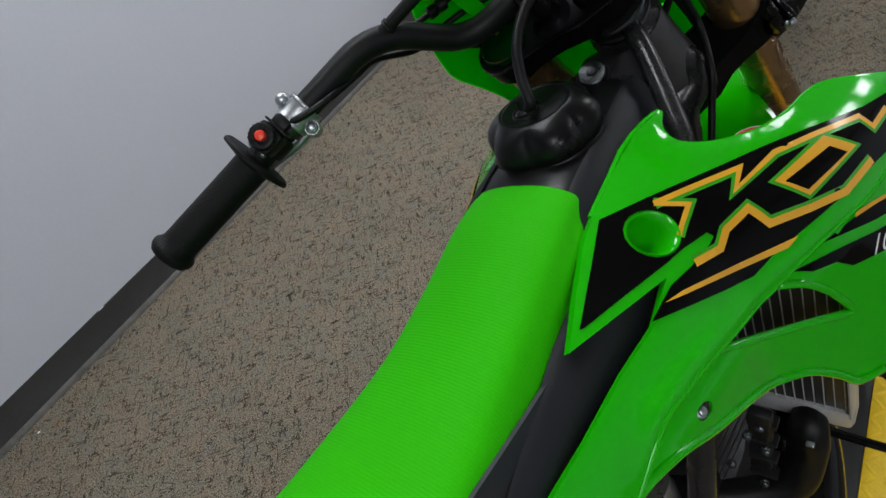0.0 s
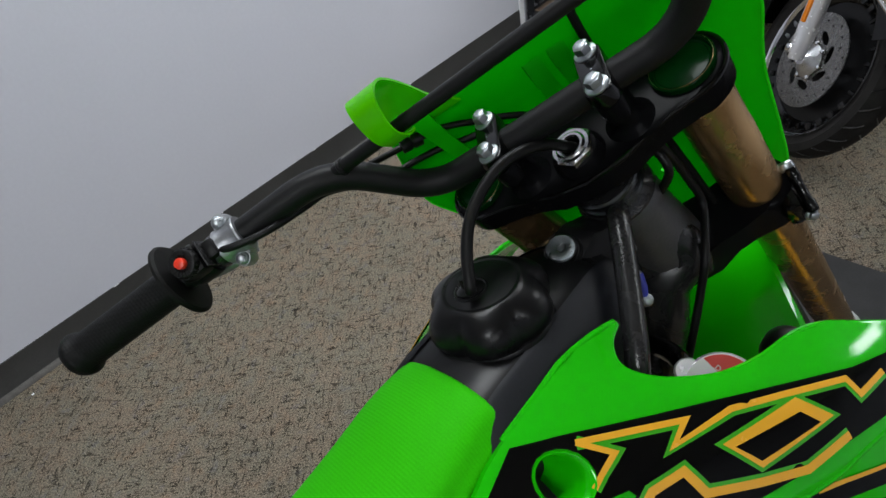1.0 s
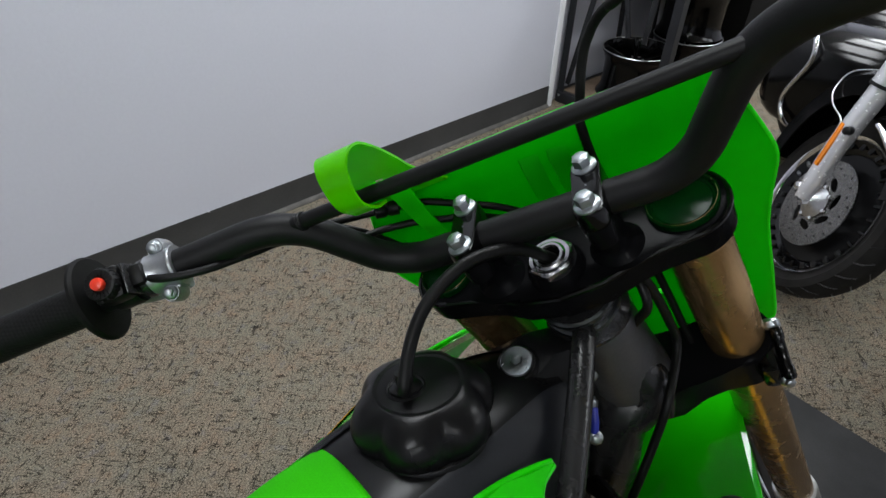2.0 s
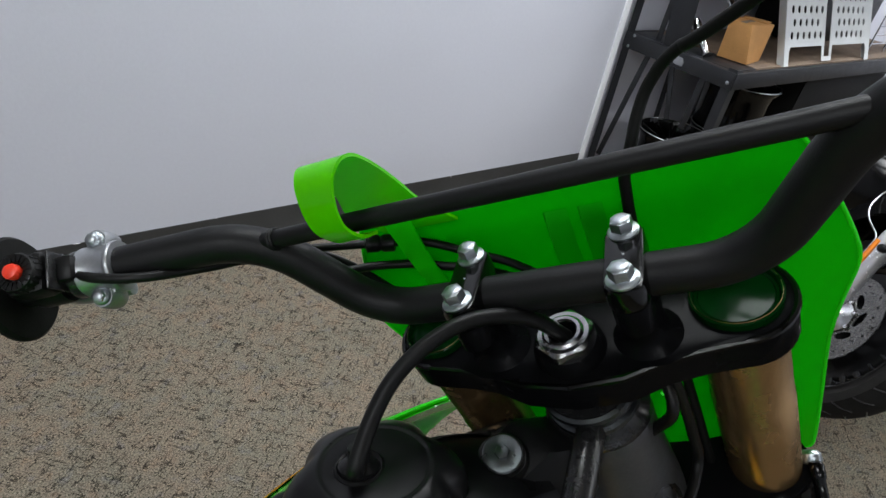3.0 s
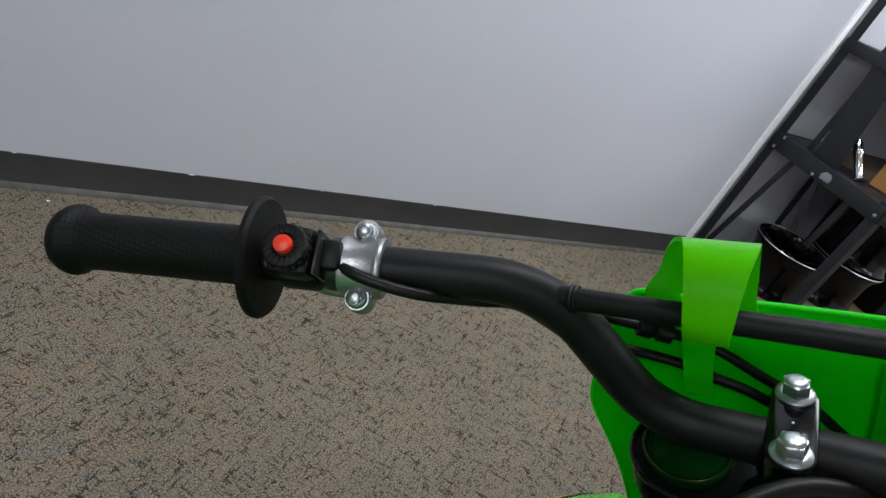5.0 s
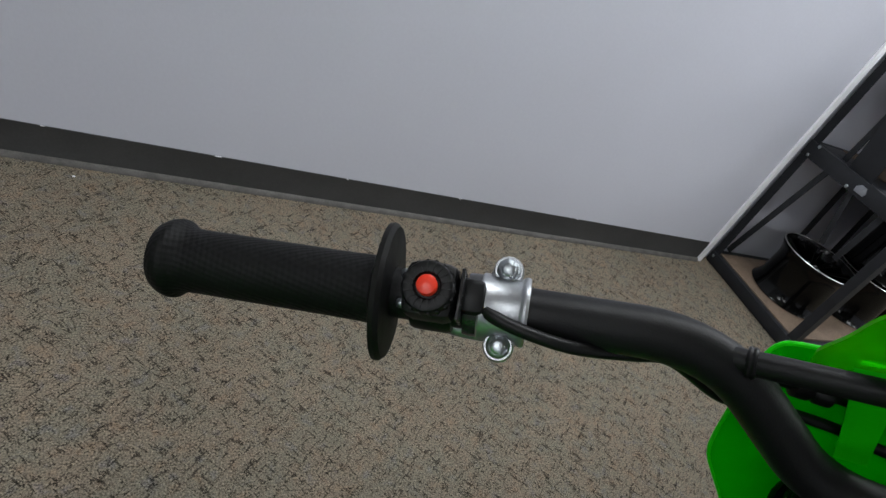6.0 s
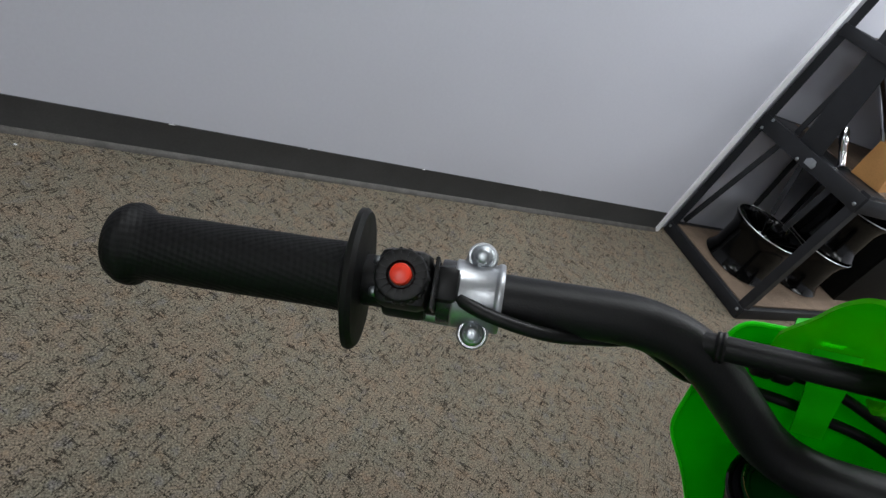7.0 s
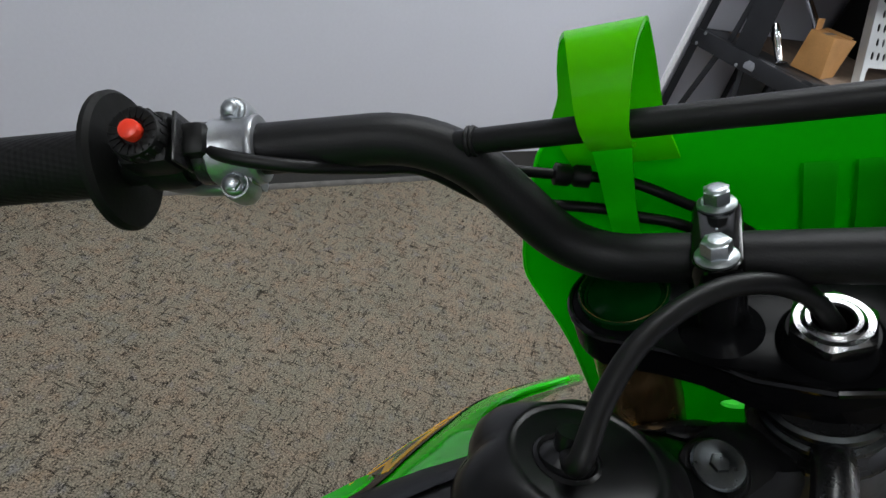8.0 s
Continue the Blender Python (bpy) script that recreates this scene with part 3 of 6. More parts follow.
for sx in (-1, 1):
    cx = sx * 0.0436
    bm = lathe([(0.0195, -0.0135), (0.0180, -0.0115), (0.0142, -0.0085), (0.0124, -0.004), (0.0116, 0.004), (0.0118, 0.012), (0.0128, 0.020)], STEER @ at(cx, BAR_Y, 0), 28)
    post = part("bar_mount", bm, BRIDGE, bike, "black forged handlebar mount")
    TM = STEER @ at(cx, 0.0079, 0.0353) @ pose(0, 0, 0, -5.6)
    part("mount_cradle", prism(stadium(0.0175, 0.0098), -0.0195, -0.0030, TM, 0.002), BRIDGE, post)
    bm = prism(stadium(0.0182, 0.0102), -0.0010, 0.0122, TM, 0.0026)
    part("clamp_cap", bm, GLOSS, post, "rounded black clamp cap")
    part("punch_mark", lathe([(0.0007, 0.0121), (0.0005, 0.0126), (0, 0.0126)], TM, 8), ZINC, post)
    for by in (0.0186, -0.0186):
        part("clamp_bolt", flange_bolt(TM @ Vector((0, by, 0.0120)), TM.to_3x3() @ Vector((0, 0, 1)), 0.0061, 0.0084, 0.0092, 0.15 + sx + 9 * by), ZINC, post, "zinc flange bolt")

FORK_X, FORK_Y = 0.0903, 0.0248


def bridge_outline(bulge, rear, front):
    half = [(0.0, rear), (0.03, rear + 0.004), (0.052, -0.012), (0.070, -0.0075)]
    half += [(FORK_X + bulge * math.sin(a), FORK_Y - bulge * math.cos(a)) for a in [math.radians(d) for d in range(0, 181, 12)]]
    half += [(0.05, front), (0.0, front + 0.002)]
    return half + [(-x, y) for x, y in half[-2:0:-1]]


def bridge(z0, z1, bulge, rear, front, bev):
    return prism(bridge_outline(bulge, rear, front), z0, z1, STEER, bev)


upper = part("upper_fork_bridge", bridge(-0.037, -0.013, 0.0295, -0.026, 0.036, 0.004), BRIDGE, bike, "gloss black upper fork bridge")
# glossy tube added along the bevel to draw its thin highlight line
edge = [Vector((x, y, -0.0152)) for x, y in bridge_outline(0.0287, -0.0252, 0.0352)]
part("edge_highlight_tube", tube([STEER @ p for p in edge + edge[:1]], 0.0022, 8), GLOSS, upper)
bm = bmesh.new()
rows = []
for z, r in ((-0.006, 0.0078), (0.0028, 0.0078), (0.0040, 0.0086), (0.0041, 0.0104), (0.0034, 0.0116), (0.0026, 0.0122), (0.0026, 0.0148), (0.0012, 0.0), (-0.0040, 0.0)):
    ringed = []
    for i in range(48):
        a = 2 * math.pi * i / 48
        flat = r or 0.0156 / math.cos((a - 0.35) % (math.pi / 3) - math.pi / 6)
        ringed.append(bm.verts.new(STEER @ Vector((flat * math.cos(a), flat * math.sin(a), z))))
    rows.append(ringed)
for a, b in zip(rows, rows[1:]):
    for k in range(48):
        bm.faces.new((a[k], b[k], b[(k + 1) % 48], a[(k + 1) % 48]))
nut = part("stem_nut", bm, NUT, upper, "bright hexagon steering stem nut", 25)
part("nut_seat", lathe([(0.0215, -0.0135), (0.0205, -0.008), (0.0175, -0.0042), (0.0076, -0.0042)], STEER, 36, caps=False), BRIDGE, upper)
# black lining stands for the shade inside the hollow stem
part("stem_bore", lathe([(0.0079, 0.001), (0.0078, -0.0095), (0, -0.0095)], STEER, 28, caps=False), FLANGE, upper, "steering stem bore, lined black for the shade inside")
for sx in (-1, 1):
    leg = part("fork_tube", lathe([(0.0235, -0.68), (0.0245, -0.30), (0.0245, -0.105), (0.0238, -0.104), (0.0238, -0.048), (0.0232, -0.046)], STEER @ at(sx * FORK_X, FORK_Y, 0), 40), BRONZE, bike, "bronze anodised fork tube")
    part("fork_cap", lathe([(0.0238, -0.014), (0.0238, -0.0085), (0.0228, -0.0076), (0.0218, -0.0082), (0.0208, -0.0112), (0.0196, -0.0118), (0.0188, -0.0110), (0.012, -0.0104), (0, -0.0102)], STEER @ at(sx * FORK_X, FORK_Y, 0), 48), CAPG, leg, "dark green anodised fork cap")
    part("cap_ring", lathe([(0.0222, -0.0084), (0.0226, -0.0072), (0.0231, -0.0084), (0.0222, -0.0084)], STEER @ at(sx * FORK_X, FORK_Y, 0), 48, caps=False), BRONZE, leg)
    part("bleed_screw", lathe([(0.0022, -0.0115), (0.0022, -0.0092), (0.0015, -0.0088), (0, -0.0088)], STEER @ at(sx * FORK_X, FORK_Y + 0.0145, 0), 14), GOLD, leg, "small brass bleed screw")
    part("fork_foot", lathe([(0.0215, -0.76), (0.026, -0.74), (0.0285, -0.73), (0.0285, -0.672), (0.0272, -0.66), (0.0238, -0.658)], STEER @ at(sx * FORK_X, FORK_Y, -0.0), 32), ALLOY, leg, "pale alloy fork collar")
    bm = lathe([(0.018, -1.0), (0.018, -0.75)], STEER @ at(sx * FORK_X, FORK_Y, 0), 24)
    block(0.03, 0.05, 0.09, STEER @ at(sx * FORK_X, FORK_Y + 0.01, -0.98), 0.01, bm)
    part("slider", bm, ALLOY, leg)

lower = part("lower_fork_bridge", bridge(-0.243, -0.200, 0.031, -0.028, 0.036, 0.005), BRIDGE, bike, "gloss black lower fork bridge")
GUIDE_DIR = Vector((0, 0.84, 0.55))
for sx in (-1, 1):
    part("pinch_lug", block(0.016, 0.046, 0.034, STEER @ at(sx * 0.109, 0.008, -0.221), 0.006), GLOSS, lower)
    for off in (-0.006, 0.006):
        gp = Vector((sx * (0.119 + off * 0.5), 0.006, -0.2135)) + Vector((0, -0.55, 0.84)) * off
        part("hose_guide", lathe([(0.0042, -0.022), (0.0052, -0.020), (0.0052, -0.012), (0.0042, -0.010), (0.0042, 0.010), (0.0052, 0.012), (0.0052, 0.020), (0.0042, 0.022)], STEER @ along(gp, GUIDE_DIR), 14), GLOSS, lower)
    part("guide_cap", lathe([(0.0062, 0.020), (0.0074, 0.022), (0.0072, 0.027), (0.005, 0.029), (0, 0.029)], STEER @ along((sx * 0.120, 0.006, -0.213), GUIDE_DIR), 18), ZINC, lower)
    for py, pz in ((-0.014, -0.226), (-0.006, -0.237)):
        part("pinch_bolt", flange_bolt(S(sx * 0.119, py, pz), SD(sx * 0.35, -0.9, 0.3), 0.0046, 0.006, 0.006), ZINC, lower)

# steering head and frame
bm = lathe([(0.0255, -0.197), (0.0255, -0.188), (0.034, -0.182), (0.0345, -0.16), (0.0325, -0.12), (0.0318, -0.092), (0.0335, -0.084), (0.0335, -0.072), (0.0295, -0.067), (0.0285, -0.060), (0.0262, -0.057), (0.0262, -0.046)], STEER, 36)
frame_head = part("steering_head", bm, SPAR, bike, "gloss black steering head and frame")
for sx in (-1, 1):
    part("head_cheek", tube([S(sx * 0.006, -0.010, -0.100), S(sx * 0.011, -0.020, -0.135), S(sx * 0.014, -0.030, -0.165), (sx * 0.020, 0.052, 0.985), (sx * 0.020, 0.045, 0.945), (sx * 0.018, 0.040, 0.88)], [0.016, 0.020, 0.024, 0.027, 0.026, 0.020], 20, smooth=5), SPAR, frame_head)
    part("cast_boss", tube([S(sx * 0.034, -0.036, -0.150), S(sx * 0.031, -0.044, -0.162), S(sx * 0.028, -0.050, -0.176)], [0.004, 0.006, 0.004], 10, smooth=3), SPAR, frame_head)
    part("stop_lug", block(0.012, 0.020, 0.026, at(sx * 0.038, 0.071, 0.996, 25, sx * 12), 0.005), SPAR, frame_head)
    part("weld_seam", tube([S(sx * (0.020 + 0.001 * (k % 2)), -0.022 + 0.0045 * k, -0.0865 - 0.0006 * k) for k in range(7)], [0.0022, 0.0031] * 3 + [0.0022], 8), SPAR, frame_head)
bm = bmesh.new()
rows = []
for z, wide, back, fore in ((-0.070, 0.0315, -0.0320, 0.0315), (-0.080, 0.0335, -0.0350, 0.0325), (-0.100, 0.0335, -0.0390, 0.0320), (-0.130, 0.0350, -0.0450, 0.0325), (-0.160, 0.0375, -0.0520, 0.0335), (-0.180, 0.0380, -0.0550, 0.0340), (-0.190, 0.0350, -0.0510, 0.0320)):
    mid, deep = 0.5 * (back + fore), 0.5 * (fore - back)
    rows.append([S(wide * math.cos(a), mid + deep * math.sin(a), z) for a in [2 * math.pi * i / 36 for i in range(36)]])
rows = [list(r) for r in zip(*[spline(c, 4) for c in zip(*rows)])]
rows = [[bm.verts.new(p) for p in r] for r in rows]
for a, b in zip(rows, rows[1:]):
    for k in range(36):
        bm.faces.new((a[k], b[k], b[(k + 1) % 36], a[(k + 1) % 36]))
bm.faces.new(rows[0])
bm.faces.new(rows[-1][::-1])
bmesh.ops.recalc_face_normals(bm, faces=list(bm.faces))
part("head_casting", bm, CASTING, frame_head, "satin black cast steering head", 50)
for z in (-0.049, -0.061):
    part("bearing_seal", lathe([(0.0272, z - 0.003), (0.0300, z - 0.001), (0.0296, z + 0.002), (0.0272, z + 0.003), (0.0272, z - 0.003)], STEER, 36, caps=False), WASHER, frame_head)
for sx in (-1, 1):
    drop = 0.0 if sx > 0 else 0.035
    part("frame_spar", tube([(sx * 0.024, 0.009, 1.098 - drop), (sx * 0.032, -0.002, 1.096 - drop), (sx * 0.048, -0.023, 1.083 - drop), (sx * 0.072, -0.057, 1.058 - drop), (sx * 0.086, -0.079, 1.038 - drop), (sx * 0.096, -0.11, 0.99 - drop), (sx * 0.096, -0.2, 0.80), (sx * 0.09, -0.3, 0.55)], [0.009, 0.009, 0.009, 0.009, 0.009, 0.010, 0.013, 0.013], 14, smooth=6), SPAR, frame_head, "gloss black frame tube")
part("down_tube", tube([S(0, -0.01, -0.17), (0, 0.06, 0.90), (0, 0.03, 0.62), (0, -0.05, 0.38), (0, -0.3, 0.33)], [0.032, 0.030, 0.024, 0.02, 0.018], 16, smooth=6), GLOSS, frame_head)
bm = bmesh.new()
prism([(-0.075, 0.035), (-0.03, 0.056), (0.005, 0.045), (0.055, -0.03), (0.08, -0.09), (0.06, -0.15), (-0.02, -0.13), (-0.08, -0.04)], -0.0195, 0.0195, Matrix(((0, 0, 1, 0), (1, 0, 0, 0.015), (0, 1, 0, 1.035), (0, 0, 0, 1))), 0, bm)
bmesh.ops.bevel(bm, geom=list(bm.edges), offset=0.008, segments=2, affect="EDGES", profile=0.5)
part("head_gusset", bm, GUSSET, frame_head)
for z in (1.05, 1.02):
    part("gusset_bolt", flange_bolt((0.019, 0.02, z), (1, 0, 0.2), 0.005, 0.0065, 0.006), ZINC, frame_head)
part("wire_sleeve", tube([(0.045, -0.006, 1.050), (0.050, -0.010, 1.042), (0.050, -0.011, 1.033)], 0.003, 10), BLUE, frame_head, "short blue wire sleeve")
part("small_bolt", flange_bolt((0.0515, -0.0115, 1.029), (0.8, -0.5, 0.3), 0.0042, 0.0055, 0.005), ZINC, frame_head)
part("throttle_cable", tube([S(0.046, 0.012, -0.030), S(0.050, 0.0, -0.045), S(0.052, 0.0, -0.075), S(0.052, -0.001, -0.111), S(0.050, -0.008, -0.142), (0.062, 0.062, 1.0245), (0.062, 0.0483, 0.9906), (0.062, 0.0224, 0.9462), (0.06, -0.03, 0.85)], 0.0036, 10, smooth=6), RUBBER, frame_head, "black throttle cable")
part("harness", tube([S(0.03, 0.04, -0.04), (0.045, 0.05, 1.12), (0.035, 0.055, 1.09), (0.02, 0.04, 1.07)], 0.0036, 10, smooth=6), RUBBER, frame_head)

# number plate in front of the fork
half = [(0.0, 0.056), (0.09, 0.058), (0.118, 0.0600), (0.126, 0.0590), (0.131, 0.0545), (0.135, 0.046), (0.143, 0.022), (0.1485, 0.004), (0.1535, -0.018), (0.1525, -0.035), (0.146, -0.062), (0.139, -0.10), (0.135, -0.15), (0.131, -0.20), (0.127, -0.238), (0.121, -0.246), (0.095, -0.262), (0.055, -0.282), (0.0, -0.286)]
outline = half + [(-x, z) for x, z in half[-2:0:-1]]


def plate_y(a, b):
    return 0.066 - 0.55 * a * a + 0.012 * max(0, b) / 0.06


def plate_on(a, b, h):
    return S(a, plate_y(a, b) - h, b)


number_plate = part("number_plate", shell(outline, plate_on, 0.0, 0.003, (ring(14, 0.011, 0.006, 0.036, -0.17), ring(14, 0.011, 0.006, -0.036, -0.17)), 0.014), PLATE, bike, "blank green number plate seen from behind")
rim = [plate_on(p.x, p.y, -0.001) for p in spline([(x, z, 0) for x, z in outline], 2, True)]
# the lighter green puts the edge's highlight into its colour
part("plate_edge", tube(rim + rim[:1], 0.0014, 8), LIT_GREEN, number_plate, "plate edge in a lighter green, painted as if lit")
for fx in (-0.0065, 0.0150):
    bm = bmesh.new()
    spine = [(0.034, 0.0), (0.028, 0.0024), (0.010, 0.0044), (-0.02, 0.0055), (-0.05, 0.004), (-0.075, 0.0)]
    lines = [[bm.verts.new(S(fx + o, plate_y(fx + o, z) - 0.0032 - d * k, z)) for z, d in spine] for o, k in ((-0.0012, 0.0), (0.0, 1.0), (0.0012, 0.8), (0.014, 0.0))]
    for a, b in zip(lines, lines[1:]):
        for k in range(len(spine) - 1):
            bm.faces.new((a[k], a[k + 1], b[k + 1], b[k]))
    part("plate_rib", bm, PLATE, number_plate)
part("plate_corner", block(0.02, 0.006, 0.016, STEER @ at(0.056, 0.06, -0.278, 0, 0, 0), 0.002), PLATE, number_plate)

# strap that holds the plate to the crossbar: a sheet that rises from the plate, folds over and hooks under


def strap(name, line, sides, parent, label="", slot=()):
    prof, edges = spline([(y, z, 0) for y, z in line], 5), spline([(a, b, 0) for a, b in sides], 5)
    bm, rows = bmesh.new(), []
    for i, (p, e) in enumerate(zip(prof, edges)):
        d = (prof[min(i + 1, len(prof) - 1)] - prof[max(i - 1, 0)]).normalized()
        row = []
        for o in (0.0009, -0.0009):
            row.append([bm.verts.new(S(e.x + (e.y - e.x) * k / 6, p.x - d.y * o, p.y + d.x * o)) for k in range(7)])
        rows.append(row[0] + row[1][::-1])
    for a, b in zip(rows, rows[1:]):
        for k in range(14):
            if (rows.index(a), k) not in slot:
                bm.faces.new((a[k], a[(k + 1) % 14], b[(k + 1) % 14], b[k]))
    bm.faces.new(rows[0])
    bm.faces.new(rows[-1][::-1])
    return part(name, bm, LIME, parent, label, 50)


strap("plate_strap", [(0.0660, 0.046), (0.0570, 0.060), (0.0483, 0.0745), (0.0400, 0.0885), (0.0318, 0.1060), (0.0213, 0.1250), (0.0110, 0.1390), (0.0030, 0.1452), (-0.0050, 0.1472), (-0.0135, 0.1440), (-0.0195, 0.1350), (-0.0212, 0.1255), (-0.0182, 0.1170), (-0.0105, 0.1065), (0.0010, 0.0990)],
      [(-0.114, -0.060), (-0.114, -0.061), (-0.1135, -0.0625), (-0.112, -0.063), (-0.104, -0.0625), (-0.0985, -0.062), (-0.0930, -0.0615), (-0.0885, -0.0612), (-0.0865, -0.0617), (-0.0847, -0.0635), (-0.0840, -0.0653), (-0.0840, -0.0668), (-0.0840, -0.0682), (-0.0840, -0.0690), (-0.0840, -0.0695)], number_plate, "lime green plastic strap looped over the crossbar",
      [(r, k) for r in (13, 14) for k in (2, 10)])
ob = strap("strap_tongue", [(0.050, 0.008), (0.047, 0.03), (0.046, 0.05), (0.046, 0.066), (0.048, 0.078)], [(-0.0955, -0.081), (-0.0958, -0.081), (-0.0962, -0.080), (-0.097, -0.079), (-0.098, -0.078)], number_plate, "narrow green tongue below the crossbar")
# brighter green than the strap, so the tongue looks lit
ob.data.materials[0] = LIT_GREEN

# front fender and wheels
bm = bmesh.new()
rows = []
for i in range(25):
    t = i / 24
    y = -0.16 + 0.86 * t
    z = -0.34 - 0.16 * max(0, 0.3 - t) - 0.22 * max(0, t - 0.25)
    w = 0.062 + 0.012 * math.sin(math.pi * t) - 0.03 * max(0, t - 0.7) / 0.3
    row = []
    for o in (0.0, -0.003):
        line = [(-w, -0.028), (-w, -0.004), (-w * 0.93, 0.002), (-w * 0.5, 0.006), (0, 0.010), (w * 0.5, 0.006), (w * 0.93, 0.002), (w, -0.004), (w, -0.028)]
        line = line if o == 0.0 else line[::-1]
        row += [bm.verts.new(S(x * (1 if o == 0 else 0.97), y, z + q + o)) for x, q in line]
    rows.append(row)
for a, b in zip(rows, rows[1:]):
    for k in range(18):
        bm.faces.new((a[k], a[(k + 1) % 18], b[(k + 1) % 18], b[k]))
bm.faces.new(rows[0][::-1])
bm.faces.new(rows[-1])
part("front_fender", bm, GREEN, bike, "glossy green front fender")


def spoked_wheel(m, radius, width, hub_label):
    """A knobbly tyre on a black rim with wire spokes; the axle lies along x of m."""
    axle = m @ pose(0, 0, 0, 0, 90, 0)
    r0 = radius - width * 0.75
    prof = [(r0, -width * 0.3), (r0 + width * 0.25, -width * 0.48), (radius - width * 0.22, -width * 0.5), (radius - 0.012, -width * 0.3), (radius - 0.008, 0), (radius - 0.012, width * 0.3), (radius - width * 0.22, width * 0.5), (r0 + width * 0.25, width * 0.48), (r0, width * 0.3), (r0 - 0.002, 0), (r0, -width * 0.3)]
    bm = lathe(prof, axle, 56)
    tyre = part("tyre", bm, TYRE, bike, "knobbly black off-road tyre")
    bm = bmesh.new()
    for i in range(44):
        a = 2 * math.pi * i / 44
        for z in ((-0.32, 0.32) if i % 2 else (-0.12, 0.12)):
            block(0.016, 0.018, width * 0.2, axle @ pose(0, 0, 0, 0, 0, math.degrees(a)) @ at(radius - 0.008, 0, z * width), 0.002, bm)
    tagged(part("tread_knob", bm, TYRE, tyre), kind="stuff")
    rimm = part("rim", lathe([(r0 - 0.018, -width * 0.2), (r0 + 0.004, -width * 0.28), (r0 + 0.004, -width * 0.22), (r0 - 0.012, 0), (r0 + 0.004, width * 0.22), (r0 + 0.004, width * 0.28), (r0 - 0.018, width * 0.2), (r0 - 0.02, 0), (r0 - 0.018, -width * 0.2)], axle, 48), GLOSS, bike)
    part("hub", lathe([(0.01, -0.06), (0.03, -0.055), (0.03, -0.045), (0.02, -0.03), (0.02, 0.03), (0.03, 0.045), (0.03, 0.055), (0.01, 0.06)], axle, 24), ALLOY, rimm)
    for i in range(32):
        a, s = 2 * math.pi * i / 32, 1 if i % 2 else -1
        b = a + (0.5 if i % 4 < 2 else -0.5)
        part("spoke", tube([axle @ Vector((0.028 * math.cos(b), 0.028 * math.sin(b), 0.045 * s)), axle @ Vector(((r0 - 0.016) * math.cos(a), (r0 - 0.016) * math.sin(a), 0.004 * s))], 0.0017, 6), ZINC, rimm)


spoked_wheel(STEER @ at(0, 0.035, -0.985), 0.318, 0.075, "")
spoked_wheel(at(0, -0.72, 0.306), 0.294, 0.10, "")
part("front_axle", lathe([(0.009, -0.12), (0.009, 0.12)], STEER @ along((0, 0.035, -0.985), (1, 0, 0)), 16), ZINC, bike)
for sx in (-1, 1):
    part("swing_arm", tube([(sx * 0.09, -0.72, 0.306), (sx * 0.1, -0.5, 0.36), (sx * 0.08, -0.26, 0.40)], 0.02, 12, smooth=4), ALLOY, bike)

# fuel tank with its charcoal flanks, cap and seat
stations = [(-0.27, 1.020, 0.052, 0.10), (-0.225, 1.050, 0.056, 0.12), (-0.19, 1.069, 0.055, 0.13), (-0.165, 1.076, 0.054, 0.13), (-0.13, 1.080, 0.053, 0.13), (-0.095, 1.082, 0.050, 0.12), (-0.065, 1.083, 0.046, 0.10), (-0.04, 1.080, 0.040, 0.08), (-0.015, 1.070, 0.034, 0.06)]
rows = []
for y, top, w, deep in stations:
    half = [(0, 0.002), (w * 0.4, 0.001), (w * 0.72, -0.003), (w * 0.95, -0.0105), (w * 1.15, -0.022), (w * 1.32, -0.042), (w * 1.42, -deep)]
    sect = [(-x, z) for x, z in half[:0:-1]] + half
    rows.append(spline([(x, y, top + z) for x, z in sect], 4))
rows = [list(r) for r in zip(*[spline(c, 4) for c in zip(*rows)])]


def skin(lo, hi, lift):
    bm = bmesh.new()
    grid = [[bm.verts.new(p + Vector((lift if k > 24 else -lift, 0, lift))) for k, p in enumerate(r) if lo <= k <= hi] for r in rows]
    for a, b in zip(grid, grid[1:]):
        for k in range(len(a) - 1):
            bm.faces.new((a[k], a[k + 1], b[k + 1], b[k]))
    return bm, grid


bm, grid = skin(0, 48, 0.0)
bm.faces.new(grid[0])
bm.faces.new(grid[-1][::-1])
tank = part("fuel_tank", bm, TANKB, bike, "black moulded plastic fuel tank", 50)
for lo, hi in ((0, 16), (32, 48)):
    bm, grid = skin(lo, hi, 0.0012)
    bmesh.ops.solidify(bm, geom=list(bm.faces), thickness=0.001)
    part("tank_flank", bm, FLANK, tank, "charcoal grained side of the tank", 50)
CAP = along((-0.006, -0.116, 1.077), (-0.02, -0.02, 1.0)) @ Matrix.Diagonal((0.95, 0.95, 1.0, 1))
bm = bmesh.new()
rows = []
for z, r, lobe in ((0.0, 0.0465, 0.002), (0.005, 0.048, 0.0045), (0.011, 0.048, 0.006), (0.018, 0.0465, 0.0062), (0.024, 0.0435, 0.0052), (0.0285, 0.0395, 0.0032), (0.0315, 0.0355, 0.0012), (0.0330, 0.0325, 0.0), (0.0334, 0.0305, 0.0), (0.0326, 0.0296, 0.0), (0.0328, 0.028, 0.0), (0.0338, 0.02, 0.0), (0.034, 0.01, 0.0)):
    rows.append([bm.verts.new(CAP @ Vector(((r + lobe * (1.4 * abs(math.cos(3 * a)) - 0.6)) * math.cos(a), (r + lobe * (1.4 * abs(math.cos(3 * a)) - 0.6)) * math.sin(a), z))) for a in [2 * math.pi * i / 72 for i in range(72)]])
